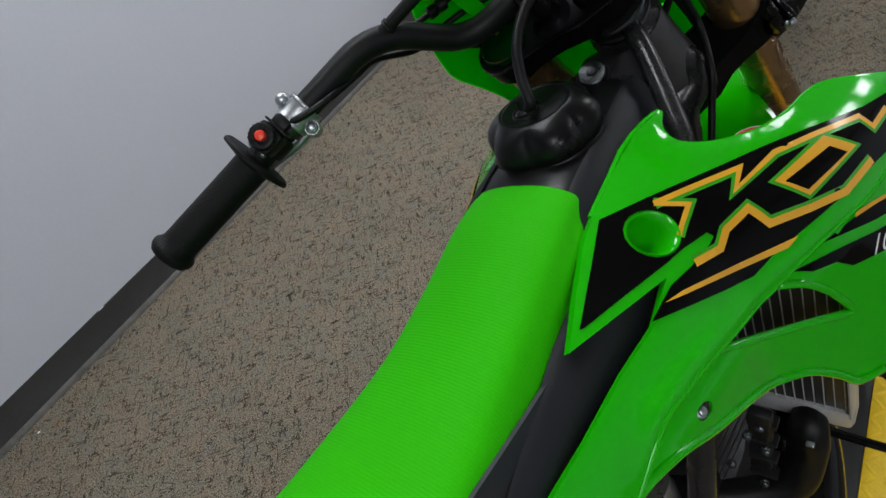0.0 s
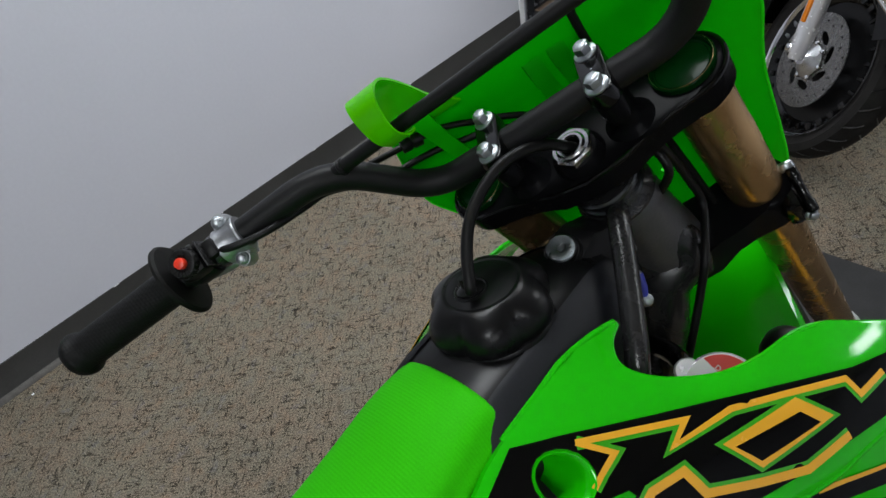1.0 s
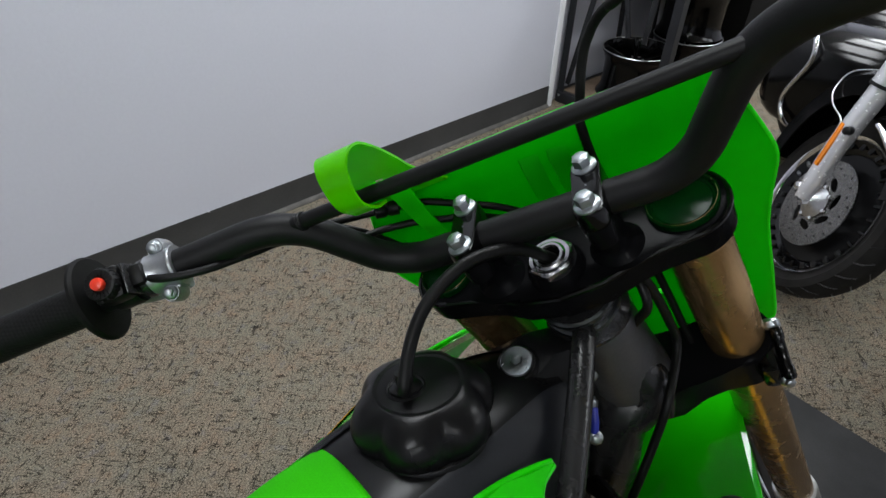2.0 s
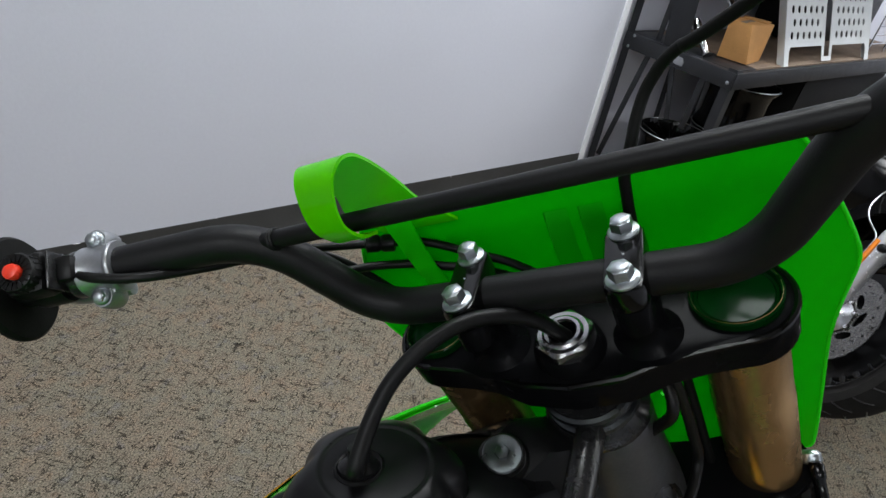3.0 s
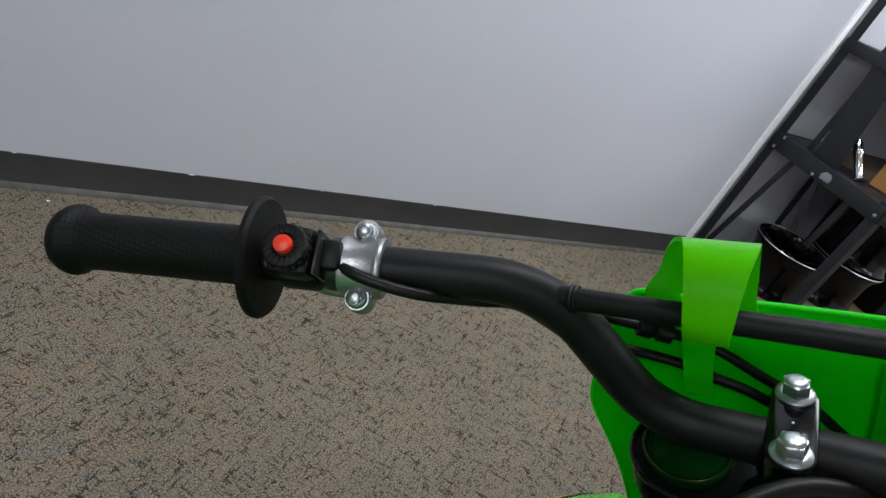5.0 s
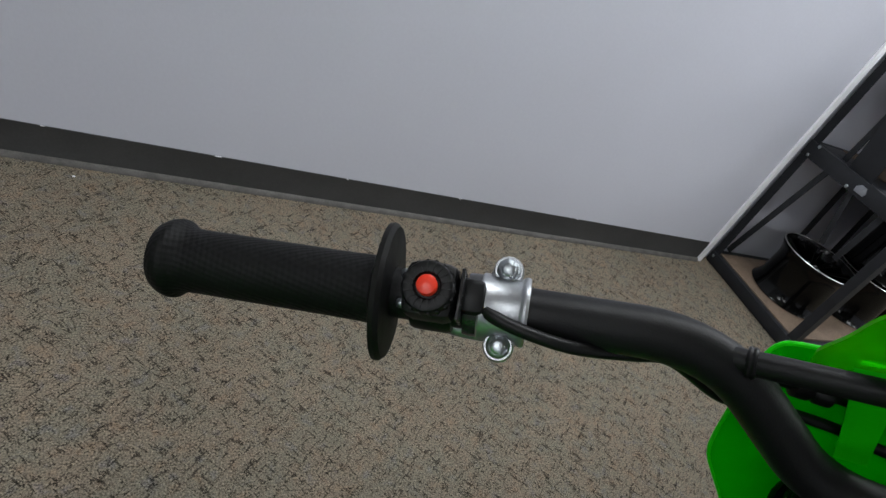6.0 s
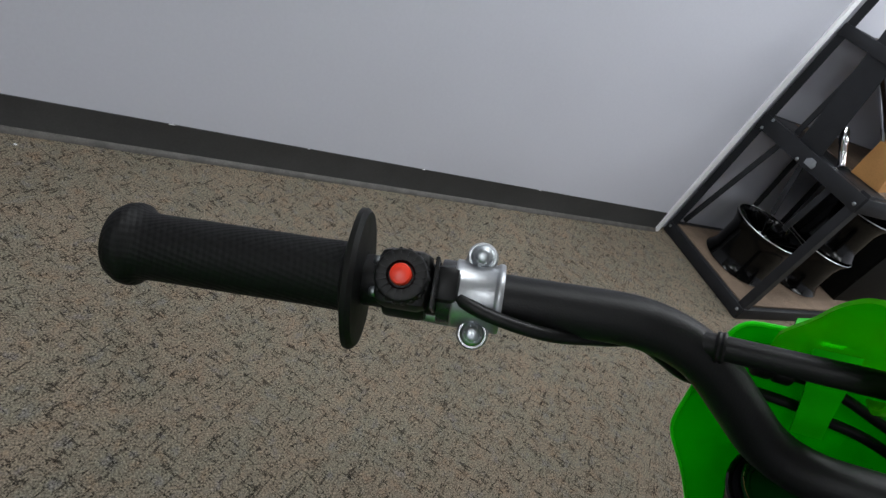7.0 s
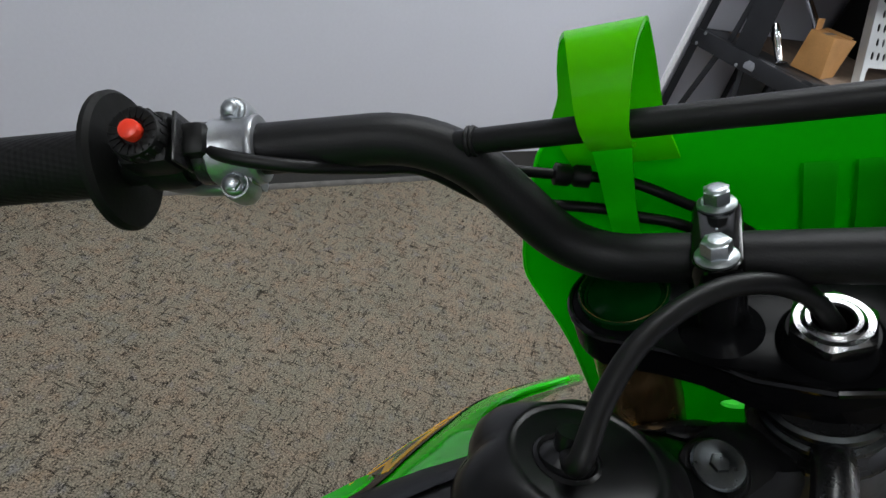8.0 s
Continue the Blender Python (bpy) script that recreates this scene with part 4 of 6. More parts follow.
for a, b in zip(rows, rows[1:]):
    for k in range(72):
        bm.faces.new((a[k], a[(k + 1) % 72], b[(k + 1) % 72], b[k]))
bm.faces.new(rows[0][::-1])
bm.faces.new(rows[-1])
cap = part("fuel_cap", bm, TANKB, bike, "six-lobed black plastic fuel cap", 60)
part("cap_skirt", lathe([(0.0505, -0.006), (0.051, 0.0), (0.0495, 0.0025), (0.0445, 0.003)], CAP, 48), TANKB, cap)
VENT = Vector((-0.008, -0.125, 1.1095))
part("vent_spigot", lathe([(0.011, -0.002), (0.011, 0.002), (0.0085, 0.004), (0.006, 0.005), (0.006, 0.012)], along(VENT, (-0.2, 0.1, 1)), 20), TANKB, cap)
part("vent_ring", lathe([(0.0098, -0.001), (0.0104, 0.0016), (0.0118, 0.0024), (0.0131, 0.0014), (0.0138, -0.0015)], along(VENT, (-0.02, -0.02, 1)), 28, caps=False), TANKB, cap)
part("vent_hose", tube([VENT + Vector((0, 0, 0.003)), S(-0.087, -0.0965, 0.0353), S(-0.080, -0.0752, 0.0435), S(-0.070, -0.0556, 0.049), S(-0.056, -0.038, 0.050), S(-0.040, -0.023, 0.0465), S(-0.024, -0.012, 0.0367), S(-0.010, -0.0042, 0.021), S(0.001, 0.0, -0.002)], 0.0044, 14, smooth=7), RUBBER, cap, "thin black vent hose into the steering stem")
TB = along((0.0036, -0.0402, 1.0885), (0.25, -0.36, 0.9))
bm = lathe([(0.0118, 0), (0.012, 0.0014), (0.0112, 0.0022), (0.006, 0.0019), (0.0052, 0.0022)], TB, 32)
prism(hexagon(0.0046, 0.5), 0.0015, 0.0046, TB, 0.0008, bm)
part("tank_bolt", bm, WASHER, tank, "zinc tank bolt with a wide washer")
part("tank_bracket", lathe([(0.0155, -0.014), (0.0155, -0.005), (0.0135, -0.002), (0, -0.002)], TB, 28), RUBBER, tank)

bm = bmesh.new()
stations = [(-0.1735, 1.062, 0.046, 0.03), (-0.1755, 1.0765, 0.0495, 0.04), (-0.186, 1.0800, 0.0500, 0.05), (-0.22, 1.0750, 0.0535, 0.055), (-0.27, 1.062, 0.055, 0.066), (-0.33, 1.05, 0.058, 0.072), (-0.40, 1.043, 0.064, 0.078), (-0.50, 1.041, 0.071, 0.085), (-0.62, 1.045, 0.076, 0.09), (-0.74, 1.055, 0.073, 0.085), (-0.78, 1.05, 0.066, 0.07)]
rows = []
for y, top, w, deep in stations:
    sect = [(-w * 1.16, -deep), (-w * 1.13, -deep * 0.55), (-w * 1.05, -0.020), (-w * 0.9, -0.0075), (-w * 0.5, -0.001), (0, 0.001), (w * 0.5, -0.001), (w * 0.9, -0.0075), (w * 1.05, -0.020), (w * 1.13, -deep * 0.55), (w * 1.16, -deep)]
    rows.append(spline([(x - (0.07 * max(0, -0.33 - y) if x < 0 else 0) * min(1, -x / w), y, top + z - 0.07 * max(0, 0.03 - x)) for x, z in sect], 4))
rows = [list(r) for r in zip(*[spline(c, 5) for c in zip(*rows)])]
grid = [[bm.verts.new(p) for p in r] for r in rows]
for a, b in zip(grid, grid[1:]):
    for k in range(len(a) - 1):
        bm.faces.new((a[k], a[k + 1], b[k + 1], b[k]))
bm.faces.new(grid[0])
bm.faces.new(grid[-1][::-1])
seat = part("seat", bm, VINYL, bike, "bright green ribbed vinyl seat", 60)

# radiator shrouds -----------------------------------------------------------------
TILT_LEFT = at(-0.062, 0, 1.042) @ pose(0, 0, 0, 0, -7, 0) @ at(0.07, 0, -1.05)
HK = (0.0141, 0.1899, 0.3025, -1.4941, 2.969, -3.5909)


def near(p, u, v):
    """The point of the stretch from u to v that lies nearest to p."""
    w = v - u
    return u + w * min(1, max(0, (p - u).dot(w) / w.length_squared))


def shroud(sx):
    top_edge = [(-0.1835, -0.0178), (-0.1494, -0.0326), (-0.109, -0.0479), (-0.0878, -0.0526), (-0.0541, -0.0571), (-0.011, -0.0614), (0.0241, -0.055), (0.0125, -0.0496), (0.0052, -0.0437), (0.0004, -0.0373), (-0.0001, -0.0296), (0.0058, -0.0183), (0.0168, -0.0065), (0.0392, 0.0099), (0.0689, 0.0215), (0.1004, 0.0286), (0.1236, 0.0395), (0.147, 0.0593), (0.1704, 0.0792), (0.1851, 0.0942), (0.1844, 0.1034), (0.1697, 0.1112)]
    scoop = [p.to_2d() for p in spline([(a, b, 0) for a, b in top_edge[6:]], 4)]

    crease = [(0.0837, 0.1112), (0.0544, 0.1084), (0.0345, 0.1035), (0.0021, 0.0952), (-0.0284, 0.0893), (-0.0507, 0.0868), (-0.0848, 0.0797), (-0.1185, 0.0712), (-0.1508, 0.0645), (-0.1824, 0.0612), (-0.2253, 0.0759)]

    def fold_step(a, b):
        """The upper panel swells towards its folded edge; the lower panel dips beside it."""
        if not -0.225 < a < 0.08:
            return 0.0
        k = next(i for i in range(len(crease) - 1) if crease[i + 1][0] <= a)
        (a0, b0), (a1, b1) = crease[k], crease[k + 1]
        side = b - (b0 + (b1 - b0) * (a - a0) / (a1 - a0))
        grow = min(1, (0.08 - a) / 0.10) * min(1, (a + 0.225) / 0.04)
        if side <= 0.0015:
            return 0.0050 * grow * math.exp(-((side + 0.006) / 0.010) ** 2)
        return -0.0120 * grow * math.exp(-(side / 0.013) ** 2)

    def on(a, b, h):
        a2, b2 = max(a, -0.06), b * b if b < 0.11 else 0.0121 + 0.22 * (b - 0.11)
        lift = HK[0] + HK[1] * a + HK[2] * b + HK[3] * a2 * a2 + HK[4] * a2 * b + HK[5] * b2 + h
        p = Vector((a, b))
        d = min((p - near(p, u, v)).length for u, v in zip(scoop, scoop[1:]))
        if d < 0.02:
            lift += 0.0024 * math.sin(math.pi * d / 0.02) ** 2 * min(1, max(0, (0.085 - a) / 0.035))
        if -0.024 < a < 0.034:
            fold = 1 - (b + 0.0611 - 0.154 * (a + 0.0183)) / 0.012
            lift += 0.0045 * max(0, min(1, fold)) * min(1, (a + 0.024) / 0.005, (0.034 - a) / 0.01)
        lift += fold_step(a, b)
        x, z = 0.11 + 0.6 * b + 0.8 * lift, 1.03 - 0.8 * b + 0.6 * lift
        return Vector((x, -0.1 + a, z)) if sx > 0 else TILT_LEFT @ Vector((-x, -0.1 + a, z))

    notch = [(-0.2622, 0.0201), (-0.2228, 0.0203), (-0.1733, 0.0182), (-0.1334, 0.0197), (-0.1009, 0.0096)]
    bottom = [(0.145, 0.135), (0.11, 0.18), (0.07, 0.222), (0.0118, 0.2443), (-0.0068, 0.2357), (-0.0161, 0.216), (-0.0334, 0.1881), (-0.0535, 0.1701), (-0.088, 0.1457), (-0.1412, 0.1168), (-0.1807, 0.0914), (-0.2253, 0.0759)]
    tail = [(-0.265, 0.064), (-0.30, 0.048), (-0.31, 0.036), (-0.31, 0.02)]
    vent = [(-0.0418, 0.0852), (-0.0287, 0.0996), (-0.017, 0.1142), (-0.008, 0.129), (0.0, 0.1458), (0.0064, 0.1707), (-0.018, 0.151), (-0.0396, 0.133), (-0.0687, 0.1085), (-0.1076, 0.0751), (-0.0763, 0.0792)]
    cup = ring(18, 0.0172, 0.0150, -0.0791, -0.0141, 1.1)
    lowhole = ring(12, 0.0095, 0.006, -0.1445, 0.0943, 0.5)
    body = part("radiator_shroud", shell(top_edge + bottom + tail + notch, on, 0.0, 0.003, (vent, cup, lowhole), 0.008), GREEN, bike, "glossy green radiator shroud with black and amber graphics", 50)
    upper_out = top_edge + [(0.13, 0.118)] + crease + tail + notch
    part("upper_panel", shell(upper_out, on, 0.0035, 0.003, (cup,), 0.0065), GREEN, body, "", 50)
    part("crease_ridge", tube([on(p.x, p.y - 0.001, 0.0012) for p in spline([(0.13, 0.118, 0)] + [(a, b, 0) for a, b in crease], 4)], 0.0030, 10), GREEN, body)
    part("shroud_lip", tube([on(p.x, p.y, 0.0010) for p in spline([(a, b, 0) for a, b in top_edge[3:]], 3)], 0.0025, 8), GREEN, body)
    part("vent_lip", tube([on(p.x, p.y, -0.001) for p in spline([(a, b, 0) for a, b in vent], 3, True)], 0.0036, 10), GREEN, body)
    part("lower_lip", tube([on(p.x, p.y, -0.001) for p in spline([(a, b, 0) for a, b in bottom[3:]], 3)], 0.0042, 10), GREEN, body)
    # cup round the fixing bolt
    bm = bmesh.new()
    lines = [[on(p[0], p[1], h) for p in ring(28, 0.0172 * k, 0.0150 * k, -0.08 - 0.011 * (1 - k), -0.0145 - 0.010 * (1 - k), 1.1)] for k, h in ((1.14, 0.0036), (1.08, 0.0054), (1.0, 0.0046), (0.94, -0.004), (0.84, -0.015), (0.6, -0.024), (0.1, -0.027))]
    vs = [[bm.verts.new(p) for p in l] for l in lines]
    for a, b in zip(vs, vs[1:]):
        for k in range(28):
            bm.faces.new((a[k], a[(k + 1) % 28], b[(k + 1) % 28], b[k]))
    bm.faces.new(vs[-1])
    part("bolt_cup", bm, GREEN, body, "oval recess for a bolt", 60)
    nrm = (on(-0.08, -0.0145, 0.01) - on(-0.08, -0.0145, 0)).normalized()
    part("shroud_bolt", flange_bolt(on(-0.0875, -0.0225, -0.0215), nrm, 0.0038, 0.005, 0.005), ZINC, body)
    part("shroud_bolt", flange_bolt(on(-0.1445, 0.0943, -0.006), nrm, 0.0042, 0.006, 0.005), ZINC, body)
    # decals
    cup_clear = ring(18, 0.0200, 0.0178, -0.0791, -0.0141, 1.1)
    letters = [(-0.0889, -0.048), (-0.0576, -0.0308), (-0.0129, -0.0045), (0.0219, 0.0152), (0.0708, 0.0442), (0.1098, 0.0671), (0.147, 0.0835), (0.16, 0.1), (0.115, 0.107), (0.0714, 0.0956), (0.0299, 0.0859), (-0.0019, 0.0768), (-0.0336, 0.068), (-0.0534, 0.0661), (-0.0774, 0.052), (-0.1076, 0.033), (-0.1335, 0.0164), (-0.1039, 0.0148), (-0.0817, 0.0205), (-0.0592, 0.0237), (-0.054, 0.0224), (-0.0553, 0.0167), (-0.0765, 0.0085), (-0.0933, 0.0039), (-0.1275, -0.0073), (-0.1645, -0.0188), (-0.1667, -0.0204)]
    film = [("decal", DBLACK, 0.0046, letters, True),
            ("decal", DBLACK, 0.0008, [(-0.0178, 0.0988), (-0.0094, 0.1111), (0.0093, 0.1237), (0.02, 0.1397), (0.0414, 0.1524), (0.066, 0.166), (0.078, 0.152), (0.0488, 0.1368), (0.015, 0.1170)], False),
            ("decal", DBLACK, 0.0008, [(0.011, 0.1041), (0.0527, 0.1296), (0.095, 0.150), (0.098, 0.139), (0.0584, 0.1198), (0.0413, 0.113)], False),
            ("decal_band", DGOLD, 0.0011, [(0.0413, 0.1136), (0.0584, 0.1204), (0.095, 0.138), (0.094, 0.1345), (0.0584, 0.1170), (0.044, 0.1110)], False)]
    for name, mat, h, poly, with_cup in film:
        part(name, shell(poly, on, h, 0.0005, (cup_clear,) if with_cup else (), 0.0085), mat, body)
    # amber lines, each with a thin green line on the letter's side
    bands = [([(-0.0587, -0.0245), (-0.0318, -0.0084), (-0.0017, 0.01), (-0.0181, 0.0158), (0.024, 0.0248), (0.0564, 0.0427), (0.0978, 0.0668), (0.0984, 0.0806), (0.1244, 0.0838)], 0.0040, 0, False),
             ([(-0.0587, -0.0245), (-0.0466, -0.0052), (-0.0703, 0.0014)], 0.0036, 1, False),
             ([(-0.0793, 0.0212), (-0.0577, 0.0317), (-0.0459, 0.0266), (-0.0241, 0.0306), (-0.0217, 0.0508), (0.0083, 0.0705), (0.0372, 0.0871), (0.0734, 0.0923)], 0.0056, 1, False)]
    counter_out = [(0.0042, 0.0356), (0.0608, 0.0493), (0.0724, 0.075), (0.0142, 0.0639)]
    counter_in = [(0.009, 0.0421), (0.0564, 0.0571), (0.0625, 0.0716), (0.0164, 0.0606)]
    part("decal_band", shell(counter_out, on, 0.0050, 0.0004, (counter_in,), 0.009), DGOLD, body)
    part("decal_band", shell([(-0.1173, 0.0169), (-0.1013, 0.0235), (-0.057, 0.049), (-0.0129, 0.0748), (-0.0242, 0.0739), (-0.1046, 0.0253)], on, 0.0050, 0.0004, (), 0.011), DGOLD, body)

    def span(l):
        return max(p.x for p in l) - min(p.x for p in l)

    def band(line, w, mat, h, closed):
        a, b = stroke(line, w, closed)
        if closed:
            part("decal_band", shell(max(a, b, key=span), on, h, 0.0004, (min(a, b, key=span),), 0.011), mat, body)
        else:
            part("decal_band", shell(a + b[::-1], on, h, 0.0004, (), 0.011), mat, body)

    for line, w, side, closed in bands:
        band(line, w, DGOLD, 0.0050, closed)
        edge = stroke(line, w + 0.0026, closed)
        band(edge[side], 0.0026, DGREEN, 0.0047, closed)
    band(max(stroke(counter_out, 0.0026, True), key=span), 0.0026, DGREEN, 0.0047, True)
    # slanted model digits
    digits = bpy.data.curves.new("decal_digits", "FONT")
    digits.body, digits.size, digits.shear = "10", 0.021, 0.35
    flat_text = bpy.data.objects.new("decal_digits", digits)
    me = bpy.data.meshes.new_from_object(flat_text)
    bpy.data.objects.remove(flat_text)
    c, q = math.cos(0.5), math.sin(0.5)
    for v in me.vertices:
        x, y = v.co.x, v.co.y
        v.co = on(0.0335 + x * c + y * q * 0.9, 0.1475 + x * q - y * c, 0.0014)
    me.materials.append(DWHITE)
    ob = new("decal_digits", me)
    ob.parent = body
    tagged(ob, "slanted white digits")
    return body


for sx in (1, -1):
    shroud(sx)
    # side cover between seat and shroud
    cover = spline([(-0.20, 1.012, 0), (-0.225, 1.0, 0), (-0.30, 0.93, 0), (-0.40, 0.84, 0), (-0.52, 0.82, 0), (-0.62, 0.90, 0), (-0.60, 1.0, 0), (-0.45, 1.03, 0), (-0.33, 1.02, 0), (-0.265, 1.015, 0)], 4, True)

    def cover_on(a, b, h, sx=sx):
        return Vector((sx * ((0.068 if sx > 0 else 0.04) + 0.22 * max(0, 1.02 - b) + h), a, b))
    part("side_cover", shell([(p.x, p.y) for p in cover], cover_on, 0.0, 0.003, (), 0.025), FLANK, bike, "charcoal plastic side cover below the seat")

# charcoal panel that fills the gap between the seat's edge and the shroud's tail
for sx in (1, -1):
    bm = bmesh.new()
    lines = []
    for i in range(15):
        a = -0.085 - 0.0165 * i
        seat_w = 0.056 + 0.11 * max(0, -0.12 - a)
        lo = Vector((0.101 + 0.11 * min(0, a + 0.13), -0.1 + a, 1.004 + 0.19 * (a + 0.1)))
        hi = Vector((seat_w, -0.1 + a, 1.040 + 0.20 * (a + 0.1)))
        lines.append([bm.verts.new(Vector((sx, 1, 1)) * hi.lerp(lo, k / 6) + Vector((sx * 0.006 * math.sin(math.pi * k / 6), 0, 0.004 * math.sin(math.pi * k / 6)))) for k in range(7)])
    for a, b in zip(lines, lines[1:]):
        for k in range(6):
            bm.faces.new((a[k], a[k + 1], b[k + 1], b[k]))
    bmesh.ops.solidify(bm, geom=list(bm.faces), thickness=0.002)
    gap_panel = part("gap_panel", bm, FLANK, bike, "charcoal grained panel between seat and shroud", 50)

# radiators behind the shrouds: fins facing back, bare alloy end plates
for sx in (1, -1):
    RM = at(sx * 0.119, -0.062, 0.795 if sx > 0 else 0.765)
    rad = part("radiator", block(0.136, 0.026, 0.20, RM, 0.003), FINS, bike, "black radiator with fine upright fins")
    for k in range(15):
        part("fin", block(0.0007, 0.003, 0.198, RM @ at(-0.063 + 0.0091 * k, -0.0138, 0)), FINL, rad)
    part("radiator_tank", block(0.142, 0.036, 0.03, RM @ at(0, 0, -0.114), 0.007), RADAL, rad, "pale alloy radiator end tank")
    part("radiator_tank", block(0.12, 0.034, 0.02, RM @ at(-0.008, 0, 0.108), 0.007), GLOSS, rad)
    part("side_plate", block(0.003, 0.034, 0.205, RM @ at(sx * 0.0695, -0.004, 0), 0.001), RADAL, rad, "bare alloy side plate")
    part("radiator_hose", tube([RM @ Vector((sx * 0.03, -0.01, -0.12)), (sx * 0.152, -0.092, 0.672), (sx * 0.150, -0.10, 0.634), (sx * 0.135, -0.12, 0.585), (sx * 0.085, -0.15, 0.575), (sx * 0.05, -0.17, 0.58)], [0.016, 0.019, 0.0205, 0.0205, 0.019, 0.018], 16, smooth=6), RUBBER, rad)
    part("clamp_screw", block(0.008, 0.006, 0.006, at(sx * 0.158, -0.112, 0.675, 20), 0.001), ZINC, rad)
RC = along((0.1240, -0.0400, 0.993), (0.25, -0.42, 0.88)) @ pose(0, 0, 0, 0, 0, 25) @ Matrix.Scale(1.22, 4)
bm = lathe([(0.0165, -0.02), (0.0165, -0.004), (0.0205, -0.003), (0.0215, 0.0), (0.0215, 0.006), (0.020, 0.0085), (0.0155, 0.010), (0, 0.0102)], RC, 36)
for a in (125, 305):
    lathe([(0.0075, -0.002), (0.0085, 0.0), (0.0085, 0.005), (0.0070, 0.0075), (0, 0.0078)], RC @ pose(0, 0, 0, 0, 0, a) @ at(0.0205, 0, 0), 20, bm)
rcap = part("radiator_cap", bm, FORKS, bike, "bright metal radiator cap with a red warning label")
part("label_disc", lathe([(0.0, 0.0106), (0.0196, 0.0104), (0.0198, 0.0088)], RC, 36), DWHITE, rcap, "white round warning label")
half_red = [(0.0188 * math.cos(math.radians(d)), 0.0188 * math.sin(math.radians(d))) for d in range(-62, 103, 11)]
part("label_field", prism(half_red, 0.0106, 0.0109, RC), DRED, rcap, "red half of the label")
for k in range(4):
    part("label_line", block(0.022 - 0.003 * k, 0.0011, 0.0002, RC @ at(0, -0.003 - 0.0034 * k, 0.0108)), GRIME, rcap)
words = bpy.data.curves.new("label_word", "FONT")
words.body, words.size, words.align_x = "DANGER", 0.0046, "CENTER"
holder = bpy.data.objects.new("label_word", words)
me = bpy.data.meshes.new_from_object(holder)
bpy.data.objects.remove(holder)
me.materials.append(DWHITE)
me.transform(RC @ pose(0.0045, 0.0025, 0.0112, 0, 0, -70))
word = new("label_word", me)
word.parent = rcap
part("filler_neck", tube([RC @ Vector((0, 0, -0.004)), RC @ Vector((-0.002, 0, -0.03)), (0.095, -0.04, 0.95)], 0.015, 14, smooth=4), GLOSS, bike)
part("radiator_pipe", tube([RC @ Vector((-0.014, 0.0, -0.014)), (0.085, -0.028, 0.992), (0.05, -0.01, 0.975)], 0.0085, 12, smooth=4), GLOSS, bike)
part("coolant_boss", lathe([(0.0, -0.03), (0.017, -0.028), (0.02, -0.01), (0.02, 0.008), (0.015, 0.017), (0.006, 0.021), (0, 0.0215)], along((0.124, 0.066, 0.934), (0.35, -0.3, 0.9)), 28), RUBBER, bike, "rounded black rubber boss")

# engine
bm = bmesh.new()
block(0.15, 0.2, 0.16, at(0, -0.14, 0.46), 0.03, bm)
lathe([(0.07, -0.085), (0.075, -0.07), (0.075, 0.07), (0.07, 0.085)], along((0, -0.22, 0.45), (1, 0, 0)), 32, bm)
engine = part("engine_case", bm, ENGINE, bike, "dark single-cylinder engine")
for k in range(9):
    part("cylinder_fin", block(0.13 - 0.002 * k, 0.125 - 0.002 * k, 0.006, at(0, -0.09 + 0.004 * k, 0.56 + 0.016 * k, -14), 0.002), ENGINE, engine)
part("cylinder", lathe([(0.05, 0), (0.05, 0.15), (0.045, 0.17), (0, 0.17)], at(0, -0.09, 0.54, -14), 28), ENGINE, engine)
part("spark_plug_cap", tube([(0.0, -0.05, 0.70), (0.02, -0.06, 0.75), (0.05, -0.1, 0.76)], 0.011, 10, smooth=4), RUBBER, engine)
part("expansion_chamber", tube([(0.03, -0.02, 0.58), (0.08, 0.06, 0.52), (0.11, 0.02, 0.42), (0.13, -0.15, 0.40), (0.13, -0.35, 0.48), (0.12, -0.55, 0.62)], [0.022, 0.03, 0.045, 0.055, 0.04, 0.02], 18, smooth=6), GLOSS, engine)
part("carburettor", block(0.06, 0.07, 0.08, at(0.01, -0.22, 0.62), 0.012), ALLOY, engine)
bm = block(0.022, 0.012, 0.15, at(0.119, -0.135, 0.69, 4, 6), 0.003)
for k in range(4):
    block(0.028, 0.016, 0.006, at(0.117 + 0.003 * k, -0.136, 0.635 + 0.036 * k), 0.002, bm)
part("valve_bracket", bm, ENGINE, engine)
for bx, by, bz in ((0.111, -0.145, 0.72), (0.086, -0.145, 0.643), (0.124, -0.142, 0.738), (0.127, -0.146, 0.701), (0.118, -0.146, 0.625)):
    part("case_bolt", flange_bolt((bx, by, bz), (0.5, -1, 0.5), 0.0036, 0.005, 0.006), WASHER, engine)
part("hose_clamp", lathe([(0.017, -0.005), (0.019, -0.005), (0.019, 0.005), (0.017, 0.005)], along((0.06, -0.17, 0.681), (0.3, 0.2, 1)), 24), ZINC, engine)
part("carburettor_boot", tube([(0.06, -0.165, 0.62), (0.06, -0.17, 0.68), (0.055, -0.20, 0.73)], 0.017, 14, smooth=4), RUBBER, engine)
part("stand_rod", tube([(0.12, 0.0, 0.515), (0.207, 0.0, 0.508), (0.35, 0.0, 0.50)], 0.006, 10), GLOSS, engine)

